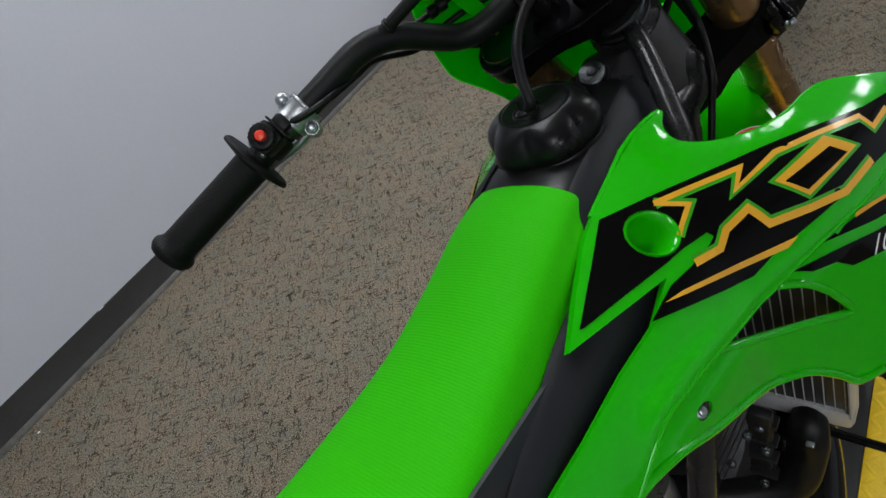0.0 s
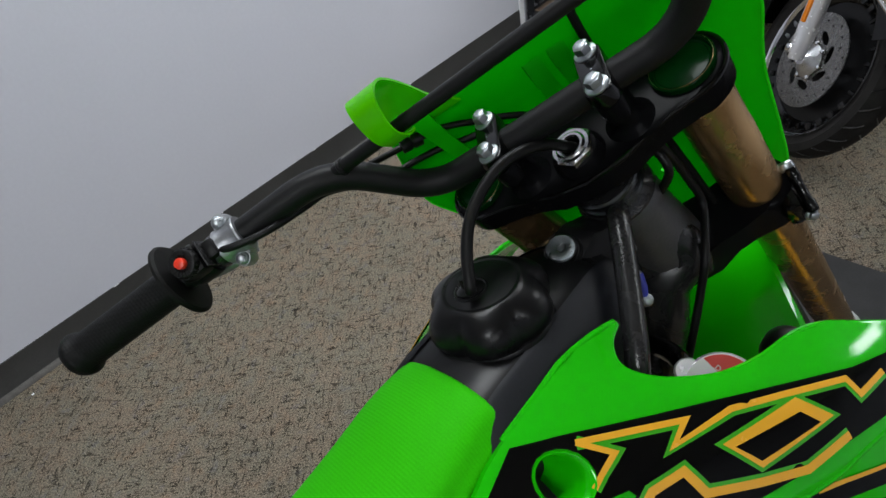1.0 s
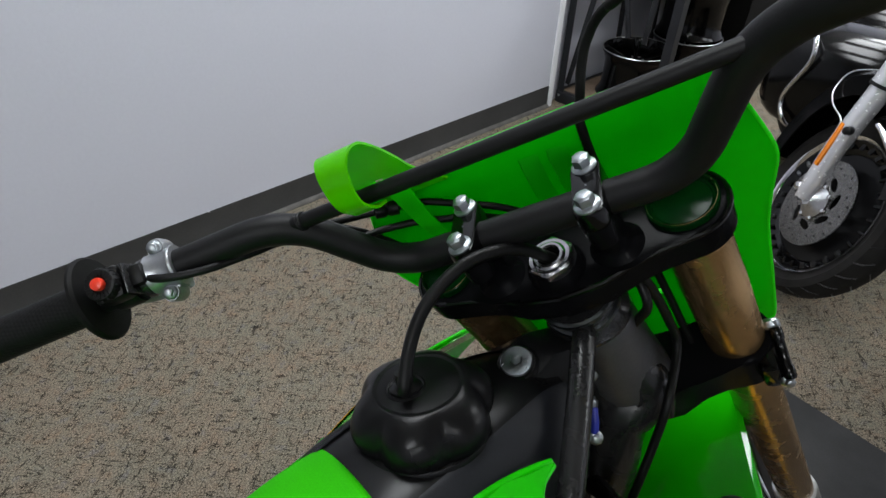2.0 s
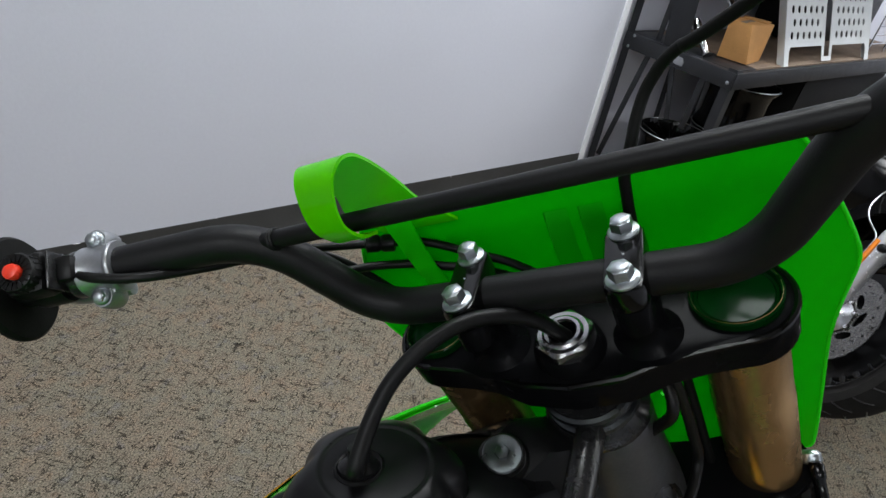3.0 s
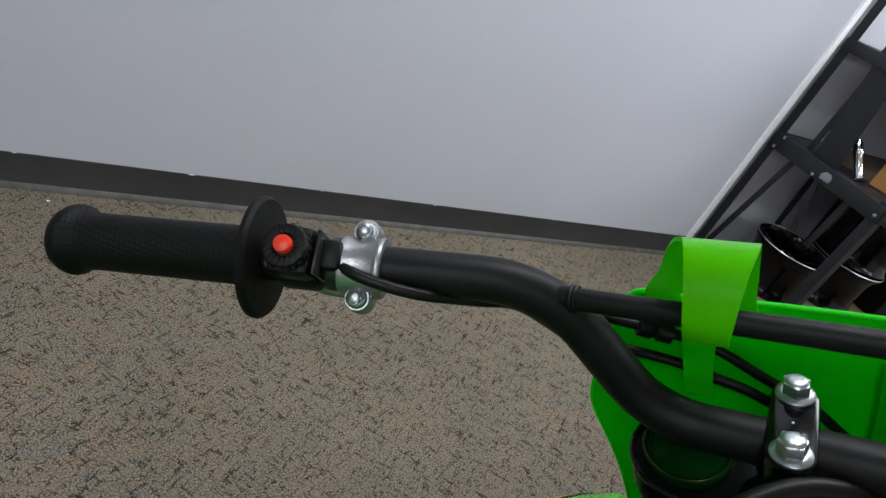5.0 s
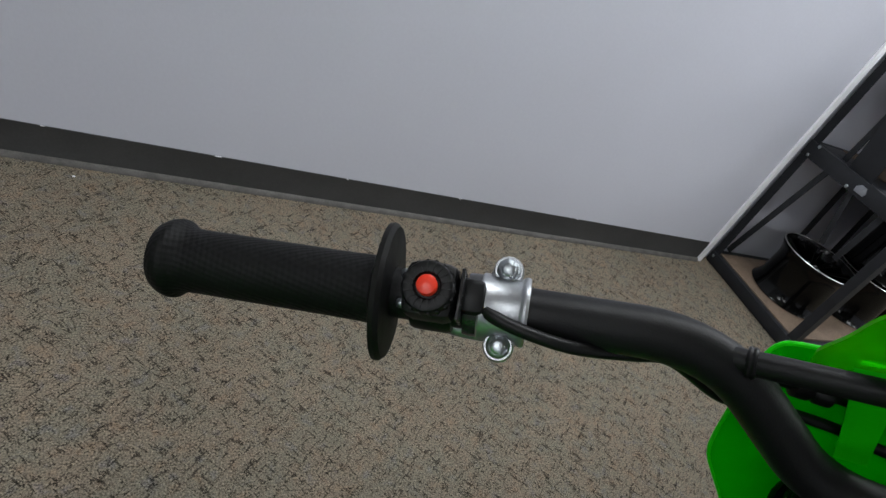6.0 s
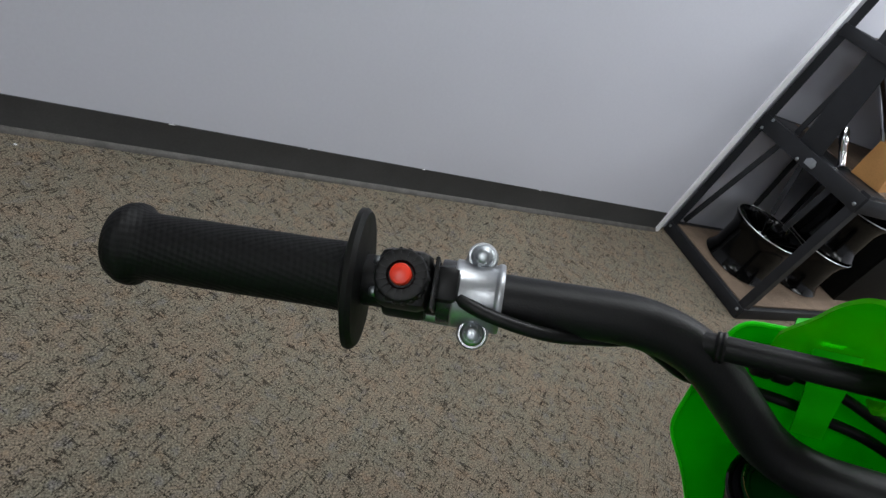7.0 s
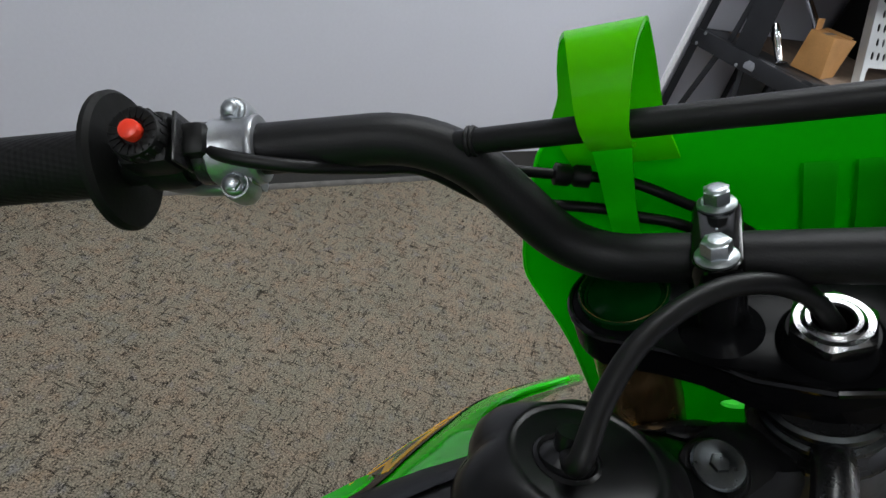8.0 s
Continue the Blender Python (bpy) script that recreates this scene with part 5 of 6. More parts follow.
# mat ------------------------------------------------------------------------------
mat_thing = thing("floor_mat", at(0, 0, 0), "black rubber floor mat with a yellow tread plate strip", "floor mat")
part("mat_sheet", block(2.9, 1.05, 0.011, at(-0.15, -2.10, 0.0055), 0.003), MATB, mat_thing)
plate = part("tread_plate", block(2.0, 0.30, 0.004, at(-0.485, -2.292, 0.0132), 0.001), YELLOW, mat_thing, "bright yellow diamond tread plate")
lug = bmesh.new()
lathe([(0.0, -0.017), (0.0035, -0.012), (0.005, 0), (0.0035, 0.012), (0, 0.017)], pose(0, 0, 0, 90), 8, lug)
bmesh.ops.transform(lug, matrix=Matrix.Diagonal((1, 1, 0.4, 1)), verts=lug.verts)
lug_mesh = bpy.data.meshes.new("tread_lug")
lug.to_mesh(lug_mesh)
lug.free()
lug_mesh.materials.append(YELLOW)
for i in range(36):
    for j in range(7):
        x, y = 0.50 - 0.026 * i, -2.155 - 0.036 * j
        o = new("tread_lug", lug_mesh)
        o.parent = plate
        o.matrix_local = at(x, y, 0.0152, 0, 0, 45 if (i + j) % 2 else -45)

# steel rack -------------------------------------------------------------------------
RX0, RX1, RYF, RYB = 2.33, 4.45, -0.60, 0.015
rack = thing("steel_rack", at(0, 0, 0), "dark grey steel storage rack with particle board shelves", "rack")


def angle_post(x, y, z0, z1, sx, sy, w=0.042, t=0.003):
    bm = block(w, t, z1 - z0, at(x + sx * w / 2, y, (z0 + z1) / 2))
    block(t, w, z1 - z0, at(x, y + sy * w / 2, (z0 + z1) / 2), 0, bm)
    return bm


for x, sx in ((RX0, 1), (RX1, -1)):
    part("post", angle_post(x, RYF, 0.0, 0.775, sx, 1), RACK, rack)
    part("post", angle_post(x, RYB, 0.0, 2.05, sx, -1), RACK, rack)
for z, h, yb in ((0.035, 0.062, RYB), (0.725, 0.072, RYB), (1.19, 0.05, RYB)):
    for y in (RYF - 0.004, yb + 0.004):
        part("beam", block(RX1 - RX0, 0.005, h, at((RX0 + RX1) / 2, y, z), 0.0015), RACK, rack)
        part("beam_lip", block(RX1 - RX0, 0.022, 0.004, at((RX0 + RX1) / 2, y + (0.012 if y < -0.3 else -0.012), z + h / 2 - 0.002), 0.001), RACK, rack)
    for x in (RX0 - 0.004, RX1 + 0.004):
        part("beam", block(0.005, yb - RYF, h, at(x, (RYF + yb) / 2, z), 0.0015), RACK, rack)
        part("beam_lip", block(0.03, yb - RYF, 0.004, at(x + (0.016 if x < 3 else -0.016), (RYF + yb) / 2, z + h / 2 - 0.002), 0.001), RACK, rack)
    b0 = RX0 + (0.025 if z < 0.1 else 0.2)
    part("shelf_board", block(RX1 - 0.025 - b0, yb - RYF - 0.05, 0.014, at((RX1 - 0.025 + b0) / 2, (RYF + yb) / 2, z + h / 2 - 0.002), 0.002), BOARD, rack, "brown particle board shelf")
    if z > 0.1:
        part("shelf_deck", block(0.172, yb - RYF - 0.05, 0.010, at(RX0 + 0.112, (RYF + yb) / 2, z + h / 2 - 0.003), 0.002), RACK, rack)
for y, z in ((RYF + 0.02, 0.045), (RYB - 0.02, 0.045), (RYF + 0.02, 0.715), (-0.02, 0.70), (-0.04, 0.755), (-0.26, 0.70)):
    part("rack_bolt", flange_bolt((RX0 - 0.0065, y, z), (-1, 0, 0), 0.006, 0.008, 0.005), ZINC, rack)
bm = prism([(-0.024, -0.016), (0.024, -0.016), (0.028, 0.004), (0.012, 0.02), (-0.016, 0.02), (-0.028, 0.0)], 0, 0.003, Matrix(((0, 0, -1, RX0 - 0.0066), (1, 0, 0, -0.32), (0, 1, 0, 0.722), (0, 0, 0, 1))), 0.0008)
part("badge", bm, BADGE, rack, "small pewter maker's badge without letters")


def strut(y0, z0, y1, z1, w, x=RX0 + 0.025):
    d = Vector((0, y1 - y0, z1 - z0))
    m = along((x, (y0 + y1) / 2, (z0 + z1) / 2), d)
    return block(0.006, w, d.length, m, 0.0015) if abs((m.to_3x3() @ Vector((1, 0, 0))).x) > 0.7 else block(w, 0.006, d.length, m, 0.0015)


part("slanted_brace", strut(-0.262, 0.75, -0.137, 1.72, 0.125, RX0 + 0.012), RACK, rack)
for y0, z0, y1, z1, w, x in ((-0.032, 0.11, -0.136, 0.70, 0.030, 2.350), (-0.350, 0.45, -0.278, 0.70, 0.026, 2.350), (-0.440, 0.44, -0.452, 0.70, 0.030, 2.352), (-0.150, 0.765, -0.158, 1.12, 0.028, 2.362)):
    part("brace", strut(y0, z0, y1, z1, w, x), RACK, rack)
for x in (2.75, 3.1, 3.5, 3.9, 4.2):
    part("brace", strut(-0.05, 0.09, -0.02, 0.69, 0.03, x), RACK, rack)


def alloy_wheel(x, y, z, turn):
    """A black alloy wheel lying flat, its face up, with thin double spokes."""
    w = thing("alloy_wheel", at(x, y, z, 0, 0, turn) @ Matrix.Diagonal((0.88, 0.88, 1.1, 1)), "gloss black multi-spoke alloy wheel lying flat on the board", "wheel", "alloy wheels on the rack")
    part("barrel", lathe([(0.205, 0.0), (0.212, 0.006), (0.2, 0.02), (0.185, 0.05), (0.185, 0.16), (0.2, 0.2), (0.213, 0.215), (0.214, 0.225), (0.206, 0.228), (0.198, 0.215), (0.18, 0.15), (0.18, 0.05), (0.196, 0.01), (0.205, 0.0)], Matrix(), 56, caps=False), GLOSS, w)
    part("rim_edge", lathe([(0.2095, 0.2262), (0.2125, 0.2295), (0.215, 0.2262), (0.2095, 0.2262)], Matrix(), 56, caps=False), ALLOY, w, "thin bright machined rim edge")
    part("hub", lathe([(0.06, 0.12), (0.06, 0.165), (0.045, 0.178), (0.03, 0.176), (0, 0.172)], Matrix(), 28), GLOSS, w)
    for i in range(20):
        a = 2 * math.pi * (i + (0.2 if i % 2 else -0.2)) / 20
        part("spoke", tube([(0.05 * math.cos(a), 0.05 * math.sin(a), 0.165), (0.12 * math.cos(a), 0.12 * math.sin(a), 0.185), (0.2 * math.cos(a), 0.2 * math.sin(a), 0.208)], [0.008, 0.0055, 0.0065], 8), GLOSS, w)
    for i in range(5):
        a = 2 * math.pi * i / 5
        part("lug_hole", lathe([(0.008, 0.17), (0.008, 0.1765), (0.006, 0.178), (0, 0.176)], at(0.036 * math.cos(a), 0.036 * math.sin(a), 0.0), 12), ALLOY, w)
    return w


alloy_wheel(2.605, -0.27, 0.0712, 10)
alloy_wheel(3.02, -0.31, 0.0712, 35)
alloy_wheel(3.04, -0.30, 0.3247, 15)

# box added to keep the space beside the wheels black
fill_box = thing("dark_fill_box", at(3.80, -0.29, 0.0712), "tall plain black box added to darken the lower board's far end", "bin")
for sx, sy, px, py in ((1.04, 0.008, 0, -0.2), (1.04, 0.008, 0, 0.2), (0.008, 0.39, 0.516, 0), (0.008, 0.39, -0.516, 0)):
    part("fill_wall", block(sx, sy, 0.55, at(px, py, 0.275), 0.003), FLANGE, fill_box)
part("lid", block(1.07, 0.43, 0.022, at(0, 0, 0.561), 0.006), FLANGE, fill_box)
part("fill_base", block(1.02, 0.388, 0.01, at(0, 0, 0.006), 0.002), FLANGE, fill_box)

ZS = 0.7662
box = thing("cardboard_box", at(2.574, -0.446, ZS, 0, 0, 12), "small dented brown cardboard box with a torn flap", "box")


def dented(bm):
    """Leans the box over and pushes its front corner in."""
    for v in bm.verts:
        z = max(0.0, v.co.z)
        v.co.x += 0.20 * z * (1 if v.co.x > 0 else 0.35)
        v.co.y += z * (0.30 if v.co.x < 0 and v.co.y < 0 else 0.06)
    return bm


bm = block(0.17, 0.14, 0.16, at(0.01, 0, 0.08), 0.003)
part("carton", dented(bm), CARD, box)
part("flap", dented(block(0.05, 0.12, 0.003, at(0.065, 0.005, 0.1635, 0, -6, 4), 0.001)), CARD, box)
part("flap", dented(block(0.075, 0.003, 0.045, at(-0.02, 0.066, 0.180, -14, 0, 3), 0.001)), CARD, box)
part("tape", dented(block(0.165, 0.024, 0.0006, at(0.01, 0.012, 0.1605))), BOARD, box)


def pipe(x, y, tall, steep, lean, label):
    p = thing("chrome_pipe", at(x, y, ZS, steep, lean), label, "pipe", "chrome pipes on the rack")
    part("sleeve", lathe([(0.022, 0.0), (0.023, 0.004), (0.016, 0.012), (0.0165, tall * 0.6), (0.0195, tall * 0.63), (0.0195, tall * 0.9), (0.015, tall), (0, tall)], Matrix(), 22), CHROME, p)
    part("foot_ring", lathe([(0.028, 0.0), (0.029, 0.003), (0.0245, 0.006), (0.024, 0.0)], Matrix(), 22), GRIME, p)


pipe(2.41, -0.393, 0.175, -42, -4, "leaning chrome pipe on a dark ring foot")
bent = thing("chrome_pipe", at(2.71, -0.33, ZS), "bent chrome exhaust pipe leaning behind the box", "pipe", "chrome pipes on the rack")
part("sleeve", tube([(0, 0, 0.0), (0, 0.015, 0.09), (0, 0.05, 0.152), (0, 0.138, 0.224), (0, 0.225, 0.294), (0, 0.29, 0.345)], 0.0155, 20, smooth=6), CHROME, bent)
part("foot_ring", lathe([(0.024, 0.0), (0.025, 0.003), (0.0205, 0.006), (0.020, 0.0)], Matrix(), 22), GRIME, bent)


def perforated_panel(x0, x1, y):
    """A folded sheet with staggered oval holes and a tall slot, standing on three short legs."""
    w = thing("perforated_panel", at(x0, y, ZS, -24), "light grey perforated metal panel with a tall slot on short legs", "metal panel")
    wide, tall, leg = x1 - x0, 0.42, 0.085
    mid = 0.46 * wide

    def flat(a, b, h):
        return Vector((a, -h, b))
    spots = [(0.06 + 0.056 * i + 0.02 * (j % 2), 0.135 + 0.058 * j) for i in range(int((wide - 0.08) / 0.056)) for j in range(5)]
    holes = [ring(10, 0.013, 0.018, a, b) for a, b in spots if abs(a - mid) > 0.062]
    holes.append([(mid - 0.028, 0.034), (mid + 0.028, 0.034), (mid + 0.03, 0.29), (mid + 0.022, 0.3), (mid - 0.022, 0.3), (mid - 0.03, 0.29)])
    out = [(0, 0), (0.04, 0), (0.04, leg - 0.02), (0.055, leg), (mid - 0.055, leg), (mid - 0.048, 0.012), (mid + 0.048, 0.012), (mid + 0.055, leg), (wide - 0.06, leg), (wide - 0.045, leg - 0.02), (wide - 0.045, 0), (wide, 0), (wide, tall), (0, tall)]
    part("panel_sheet", shell(out, flat, 0.0, 0.003, holes, 0.05), PERF, w)
    for x in (0.0015, wide - 0.0015):
        part("folded_edge", block(0.003, 0.03, tall, at(x, 0.0185, tall / 2)), PERF, w)


perforated_panel(2.745, 3.645, -0.585)
grid_rack = thing("wire_basket", at(3.82, -0.50, ZS), "bright wire basket beside the perforated panel", "basket")
for k in range(7):
    part("basket_wire", tube([(0, 0, 0.05 + 0.05 * k), (0.44, 0, 0.05 + 0.05 * k)], 0.004, 8), CHROME, grid_rack)
for k in range(3):
    part("basket_post", tube([(0.22 * k, 0, 0), (0.22 * k, 0, 0.37)], 0.005, 8), CHROME, grid_rack)
# added box: gives the plain dark area behind the panels
backing_box = thing("dark_backing_box", at(3.85, -0.14, ZS), "dark open box added to fill in behind the perforated panels", "crate")
bm = bmesh.new()
for sx, sy, px, py in ((0.9, 0.012, 0, -0.13), (0.9, 0.012, 0, 0.13), (0.012, 0.248, 0.444, 0), (0.012, 0.248, -0.444, 0)):
    block(sx, sy, 0.3, at(px, py, 0.15), 0.004, bm)
part("backing_wall", bm, GRIME, backing_box)
part("backing_base", block(0.87, 0.24, 0.01, at(0, 0, 0.01), 0.002), GRIME, backing_box)

tray = thing("wire_tray", at(2.62, -0.33, 1.223), "shallow metal wire tray of parts", "tray")
part("tray_base", block(0.46, 0.40, 0.004, at(0, 0, 0.002), 0.001), ALLOY, tray)
for k in range(9):
    part("tray_wire", tube([(-0.23 + 0.0575 * k, -0.2, 0.006), (-0.23 + 0.0575 * k, -0.2, 0.05), (-0.23 + 0.0575 * k, 0.2, 0.05)], 0.003, 6), ALLOY, tray)
for z in (0.03, 0.055):
    part("tray_rail", tube([(-0.235, -0.203, z), (0.235, -0.203, z), (0.235, 0.203, z), (-0.235, 0.203, z), (-0.235, -0.203, z)], 0.0035, 6), ALLOY, tray)

# cruiser motorcycle ------------------------------------------------------------------
CRZ = at(1.7635, -1.4922, 0.0, 0, 0, -5)
cruiser = thing("cruiser_motorcycle", CRZ, "black and chrome cruiser motorcycle with its front wheel turned", "motorcycle")
FW = CRZ.inverted() @ at(1.7635, -1.4922, 0.018, 0, 14, -49.8)
HUB_Z = 0.366


def F(x, y, z):
    return FW @ Vector((x, y, z))


# the wheel itself leans a little further than the fork
WM = CRZ.inverted() @ at(1.8460, -1.5530, 0.3040, 0, 21.3, -46.8) @ Matrix.Diagonal((0.9, 0.9, 0.9, 1))
AX = WM @ along((0, 0, 0), (1, 0, 0))
part("tyre", lathe([(0.255, -0.035), (0.278, -0.044), (0.305, -0.060), (0.332, -0.054), (0.347, -0.025), (0.350, 0.0), (0.347, 0.025), (0.332, 0.054), (0.305, 0.060), (0.278, 0.044), (0.255, 0.035), (0.25, 0.0), (0.255, -0.035)], AX, 80, caps=False), TYRE, cruiser, "dusty black road tyre")
for i in range(30):
    for s in (-1, 1):
        part("tread_groove", tube([AX @ pose(0, 0, 0, 0, 0, 12 * i + d + 3 * s) @ Vector((r, 0, s * z)) for d, r, z in ((0, 0.3495, 0.008), (3.5, 0.3435, 0.034), (5.5, 0.3325, 0.054))], 0.0024, 5), GRIME, cruiser)
wheel = part("wheel_rim", lathe([(0.215, -0.01), (0.235, -0.026), (0.25, -0.032), (0.268, -0.042), (0.268, 0.042), (0.25, 0.032), (0.235, 0.026), (0.215, 0.01), (0.205, 0.0), (0.215, -0.01)], AX, 72, caps=False), GLOSS, cruiser, "black cast wheel rim")
for s in (-1, 1):
    part("rim_lip", lathe([(0.260, 0.036), (0.268, 0.041), (0.274, 0.047), (0.2715, 0.052), (0.264, 0.048), (0.258, 0.039), (0.260, 0.036)], AX @ Matrix.Diagonal((1, 1, s, 1)), 80, caps=False), CHROME, wheel, "thin chrome rim lip")
part("wheel_web", lathe([(0.05, -0.012), (0.15, -0.006), (0.215, -0.006), (0.215, 0.006), (0.15, 0.006), (0.05, 0.012)], AX, 56), GRIME, wheel)
for i in range(30):
    for s in (-1, 1):
        if i % 10 < 6:
            # first four ribs take pewter as a painted reflection; the rest stay black
            part("cast_rib", block(0.036, 0.013, 0.010, AX @ pose(0, 0, 0, 0, 0, 12 * i) @ at(0.240, 0, s * 0.0290, 0, s * 12), 0.003), BADGE if i % 10 < 4 and i < 10 else GLOSS, wheel)
        else:
            part("cast_plate", block(0.028, 0.020, 0.008, AX @ pose(0, 0, 0, 0, 0, 12 * i) @ at(0.240, 0, s * 0.0295, 0, s * 12), 0.002), ENGINE, wheel)
holes = [ring(8, 0.005, 0.005, r * math.cos(a), r * math.sin(a)) for k in range(24) for r, a in ((0.132 + 0.009 * (k % 3), 2 * math.pi * k / 24),)]
holes += [ring(14, 0.032, 0.0145, 0.086 * math.cos(a), 0.086 * math.sin(a), a + 1.15) for a in [2 * math.pi * k / 7 for k in range(7)]]


def disc_on(a, b, h):
    return WM @ Vector((-0.060 - h, b, a))


disc = part("brake_disc", shell(ring(60, 0.168, 0.168), disc_on, 0.0, 0.005, holes, 0.03), STEEL, cruiser, "drilled steel front brake disc")
part("disc_carrier", lathe([(0.05, 0.056), (0.06, 0.066), (0.045, 0.078), (0.03, 0.086), (0.02, 0.1), (0, 0.1)], WM @ along((0, 0, 0), (-1, 0, 0)), 28), ALLOY, disc)
for k in range(7):
    a = 2 * math.pi * k / 7 + 0.4
    part("disc_bobbin", lathe([(0.009, 0.063), (0.009, 0.070), (0.006, 0.072), (0, 0.072)], WM @ along((0, 0.062 * math.cos(a), 0.062 * math.sin(a)), (-1, 0, 0)), 12), CHROME, disc)
part("calliper", block(0.04, 0.075, 0.12, WM @ at(0.085, -0.125, 0.10, 25), 0.014), GRIME, cruiser)
for sx in (-1, 1):
    lx = 0.12 * sx if sx < 0 else 0.155
    leg = part("fork_leg", tube([F(lx, -0.044, 0.34), F(lx, -0.036, 0.40), F(lx, -0.012, 0.52), F(lx, -0.006, 0.718)], [0.022, 0.030, 0.031, 0.032], 22), FORKS, cruiser, "polished fork leg")
    part("fork_cover", tube([F(lx, -0.006, 0.718), F(lx, 0.010, 0.98)], 0.037, 22), FORKS, leg)
    part("cover_ring", tube([F(lx, -0.006, 0.712), F(lx, -0.0055, 0.722)], 0.0385, 22), GRIME, leg)
    part("axle_nut", flange_bolt(F(sx * 0.125, -0.019, HUB_Z), FW.to_3x3() @ Vector((sx, 0, 0)), 0.014, 0.02, 0.025), CHROME, leg)
    part("axle_clamp", block(0.026, 0.036, 0.044, FW @ at(sx * 0.115, -0.030, HUB_Z - 0.005), 0.009), ALLOY, leg)
    part("reflector", block(0.008, 0.02, 0.14, FW @ at(sx * 0.149, -0.022, 0.52, -9), 0.003), AMBER, leg, "long amber reflector")
    part("guard_knob", lathe([(0.012, 0), (0.014, 0.006), (0.012, 0.022), (0.006, 0.026), (0, 0.026)], FW @ along((sx * 0.14, -0.05, 0.585), (sx, -0.6, 0)), 16), GRIME, leg)
    sig = part("turn_signal", lathe([(0.0, -0.03), (0.03, -0.025), (0.042, 0.0), (0.044, 0.02), (0.036, 0.034), (0.018, 0.042), (0, 0.043)], along((sx * 0.277, -0.14, 0.947), (sx * 0.7, -0.4, 0.3)), 24), AMBER, cruiser, "round amber turn signal")
    part("signal_stalk", tube([(sx * 0.12, -0.1, 0.98), (sx * 0.277, -0.14, 0.947)], 0.012, 10), CHROME, sig)
    part("crash_bar", tube([(sx * 0.39, -0.19, 0.80), (sx * 0.406, -0.213, 0.79), (sx * 0.45, -0.293, 0.734), (sx * 0.483, -0.371, 0.682), (sx * 0.42, -0.44, 0.62), (sx * 0.15, -0.47, 0.5)], 0.006, 12, smooth=5), CHROME, cruiser, "thin bent chrome crash bar")
    part("foot_peg", tube([(sx * 0.472, -0.268, 0.795), (sx * 0.494, -0.32, 0.755)], 0.011, 12), CHROME, cruiser)
part("brake_line", tube([F(-0.12, 0.045, 0.545), F(-0.12, 0.061, 0.576), F(-0.115, 0.16, 0.585), F(-0.1, 0.233, 0.61), F(-0.08, 0.248, 0.671), F(-0.05, 0.182, 0.714), F(-0.04, 0.08, 0.74)], 0.0024, 8, smooth=6), ALLOY, cruiser, "thin steel brake line")
bm = bmesh.new()
rows = []
for i in range(19):
    a = math.radians(-12 + 165 * i / 18)
    rows.append([bm.verts.new(F(x, (0.378 + q) * math.cos(a), HUB_Z + (0.378 + q) * math.sin(a))) for x, q in ((-0.088, -0.075), (-0.086, -0.01), (-0.06, 0.012), (0, 0.02), (0.06, 0.012), (0.086, -0.01), (0.088, -0.075), (0.083, -0.076), (0.055, 0.004), (0, 0.012), (-0.055, 0.004), (-0.083, -0.076))])
for a, b in zip(rows, rows[1:]):
    for k in range(12):
        bm.faces.new((a[k], a[(k + 1) % 12], b[(k + 1) % 12], b[k]))
bm.faces.new(rows[0])
bm.faces.new(rows[-1][::-1])
guard = part("front_mudguard", bm, GLOSS, cruiser, "gloss black front mudguard")
part("guard_tip", block(0.10, 0.008, 0.10, FW @ at(0, 0.402, HUB_Z - 0.09, 6), 0.003), STEEL, guard, "smoky translucent mudguard tip")


def blob(sx, sy, sz, m, flat=0.8):
    bm = bmesh.new()
    bmesh.ops.create_icosphere(bm, subdivisions=3, radius=1)
    for v in bm.verts:
        c = Vector([math.copysign(abs(q) ** flat, q) for q in v.co])
        v.co = m @ Vector((c.x * sx, c.y * sy, c.z * sz))
    return bm


part("fuel_tank", blob(0.17, 0.33, 0.15, at(0, -0.55, 0.86, -6)), GLOSS, cruiser)
part("engine", block(0.26, 0.42, 0.42, at(0, -0.78, 0.44), 0.06), ENGINE, cruiser)
for k in range(7):
    part("engine_fin", block(0.33, 0.22, 0.008, at(0, -0.66, 0.46 + 0.03 * k, 20), 0.003), GRIME, cruiser)
part("frame_neck", tube([(0, -0.17, 1.0), (0, -0.3, 0.66), (0, -0.46, 0.34), (0, -0.9, 0.22)], 0.03, 12, smooth=5), GLOSS, cruiser)
part("lower_fairing", blob(0.26, 0.09, 0.2, at(0, -0.36, 0.66, 12)), GLOSS, cruiser)
part("headlamp", lathe([(0.0, -0.14), (0.07, -0.12), (0.1, -0.05), (0.105, 0.0), (0.095, 0.01), (0, 0.016)], along((0, -0.02, 1.0), (0, 1, 0)), 32), CHROME, cruiser)
part("handlebar", tube([(-0.42, -0.52, 1.1), (-0.3, -0.36, 1.14), (-0.12, -0.22, 1.1), (0.12, -0.22, 1.1), (0.3, -0.36, 1.14), (0.42, -0.52, 1.1)], 0.013, 12, smooth=5), CHROME, cruiser)
part("saddle", blob(0.17, 0.36, 0.09, at(0, -1.15, 0.76)), RUBBER, cruiser)
AXR = along((0, -1.62, 0.325), (1, 0, 0))
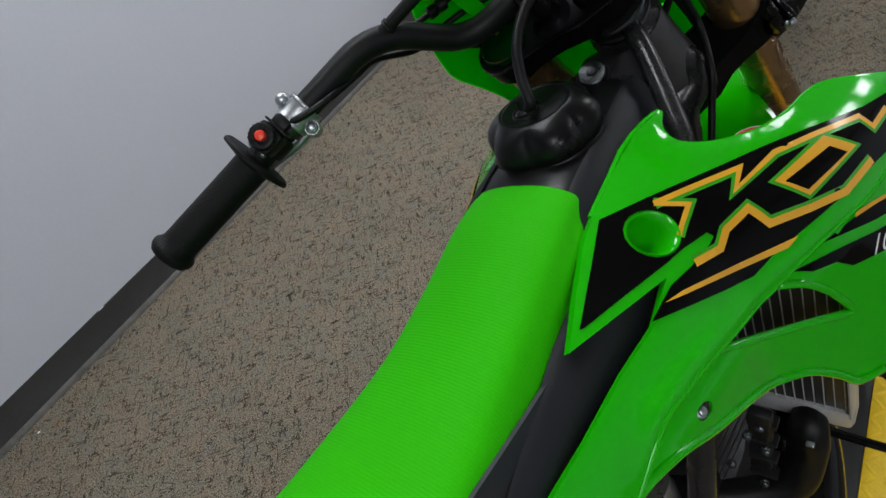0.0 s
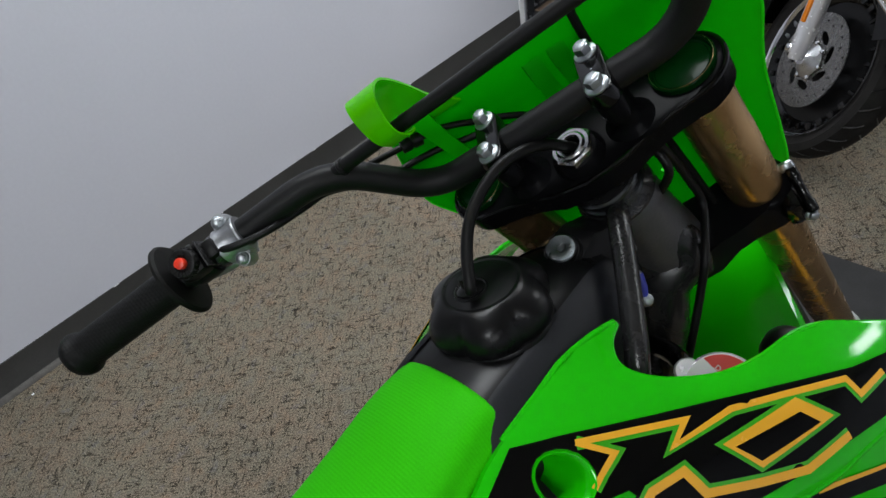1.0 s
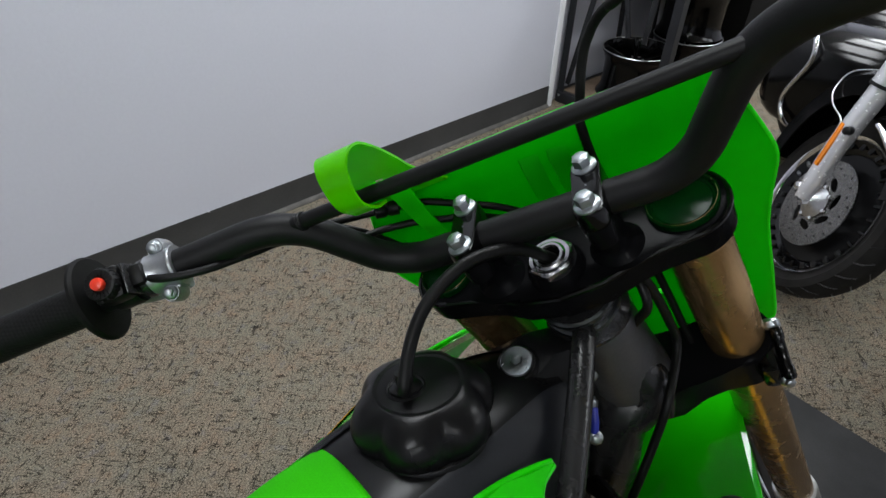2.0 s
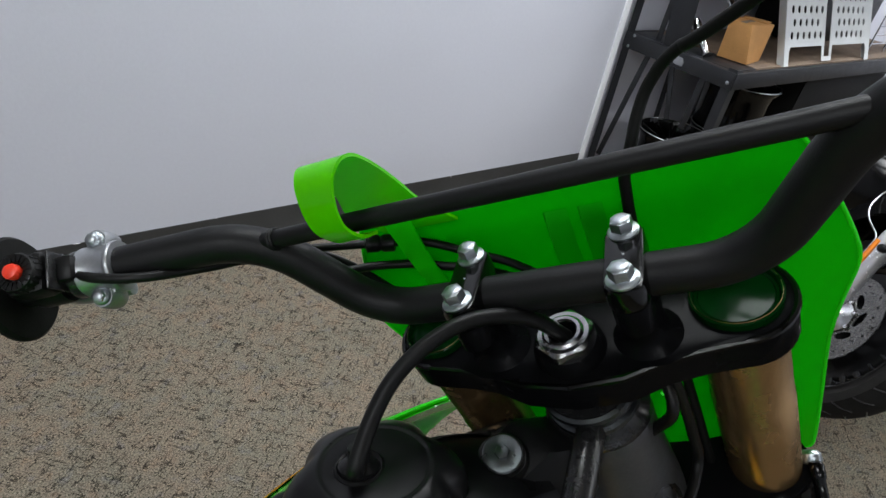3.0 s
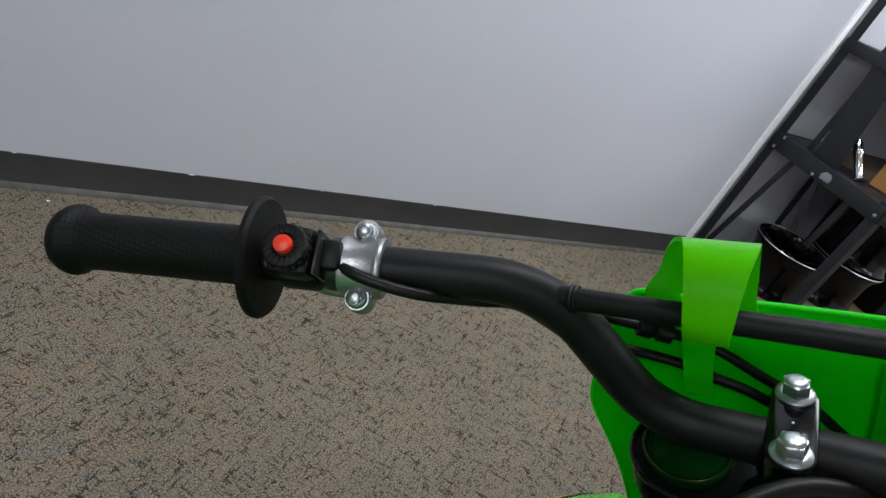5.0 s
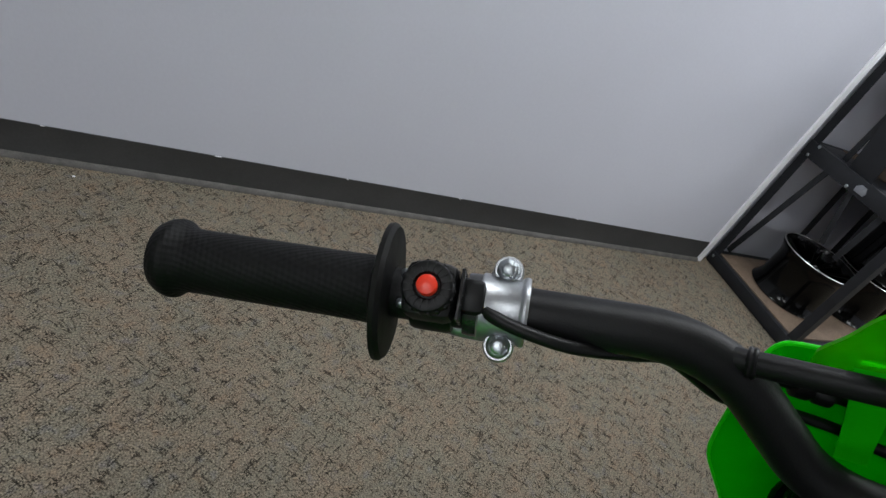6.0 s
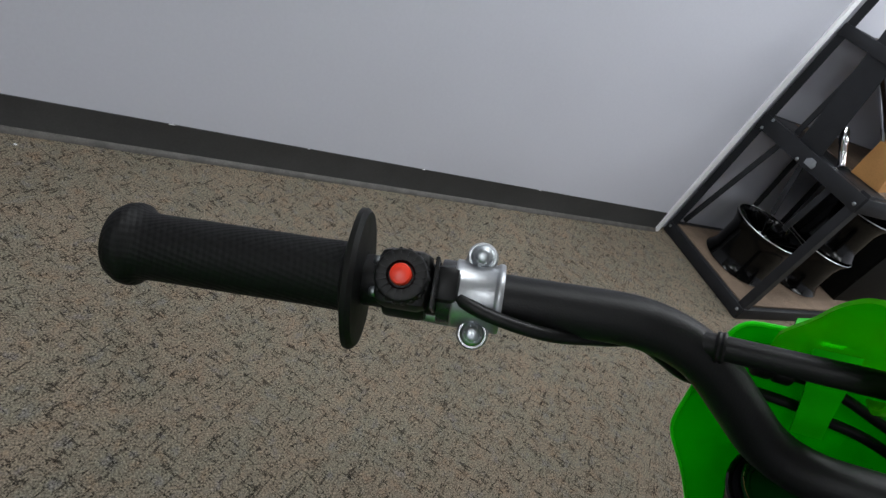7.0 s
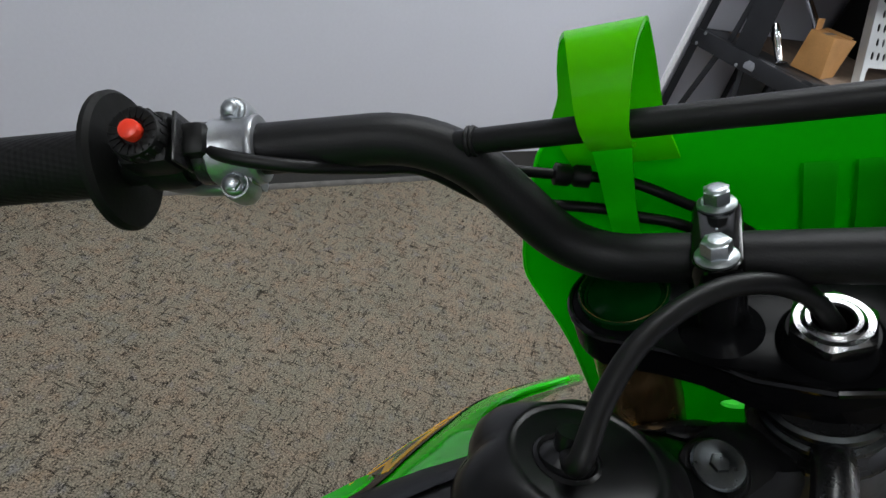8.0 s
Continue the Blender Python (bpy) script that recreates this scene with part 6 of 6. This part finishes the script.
part("rear_tyre", lathe([(0.222, -0.06), (0.285, -0.08), (0.322, -0.03), (0.325, 0.0), (0.322, 0.03), (0.285, 0.08), (0.222, 0.06)], AXR, 48), TYRE, cruiser)
part("rear_wheel", lathe([(0.0, -0.04), (0.1, -0.05), (0.225, -0.06), (0.225, 0.06), (0.1, 0.05), (0, 0.04)], AXR, 48), CHROME, cruiser)
for sx in (-1, 1):
    part("pannier", blob(0.12, 0.30, 0.19, at(sx * 0.25, -1.6, 0.6), 0.6), GLOSS, cruiser)
    part("exhaust", tube([(sx * 0.14, -0.9, 0.30), (sx * 0.2, -1.1, 0.25), (sx * 0.24, -1.8, 0.27)], 0.035, 14, smooth=4), CHROME, cruiser)

# touring motorcycle beyond the cruiser: only its bag and mudguard come into view
tour = thing("touring_motorcycle", at(2.75, -1.2, 0), "black touring motorcycle with a chrome-edged bag, in shade", "motorcycle")
part("side_bag", blob(0.2, 0.30, 0.2, at(-0.34, -0.12, 0.52), 0.6), GLOSS, tour)
part("bag_trim", tube([(-0.46, 0.06, 0.76), (-0.545, 0.0, 0.70), (-0.56, -0.015, 0.62), (-0.53, 0.04, 0.47), (-0.545, 0.0, 0.385), (-0.50, -0.05, 0.35)], 0.010, 10, smooth=6), CHROME, tour, "bent chrome bag trim")
part("rear_mudguard", blob(0.12, 0.34, 0.14, at(0, -0.1, 0.60), 0.8), GLOSS, tour)
part("tyre", lathe([(0.222, -0.06), (0.285, -0.08), (0.322, -0.03), (0.325, 0.0), (0.322, 0.03), (0.285, 0.08), (0.222, 0.06)], along((0, -0.1, 0.325), (1, 0, 0)), 48), TYRE, tour)
part("wheel", lathe([(0.0, -0.04), (0.225, -0.06), (0.225, 0.06), (0, 0.04)], along((0, -0.1, 0.325), (1, 0, 0)), 40), CHROME, tour)
part("frame", block(0.24, 0.9, 0.4, at(0, -0.75, 0.45), 0.08), ENGINE, tour)
part("saddle", blob(0.18, 0.4, 0.1, at(0, -0.65, 0.76)), RUBBER, tour)
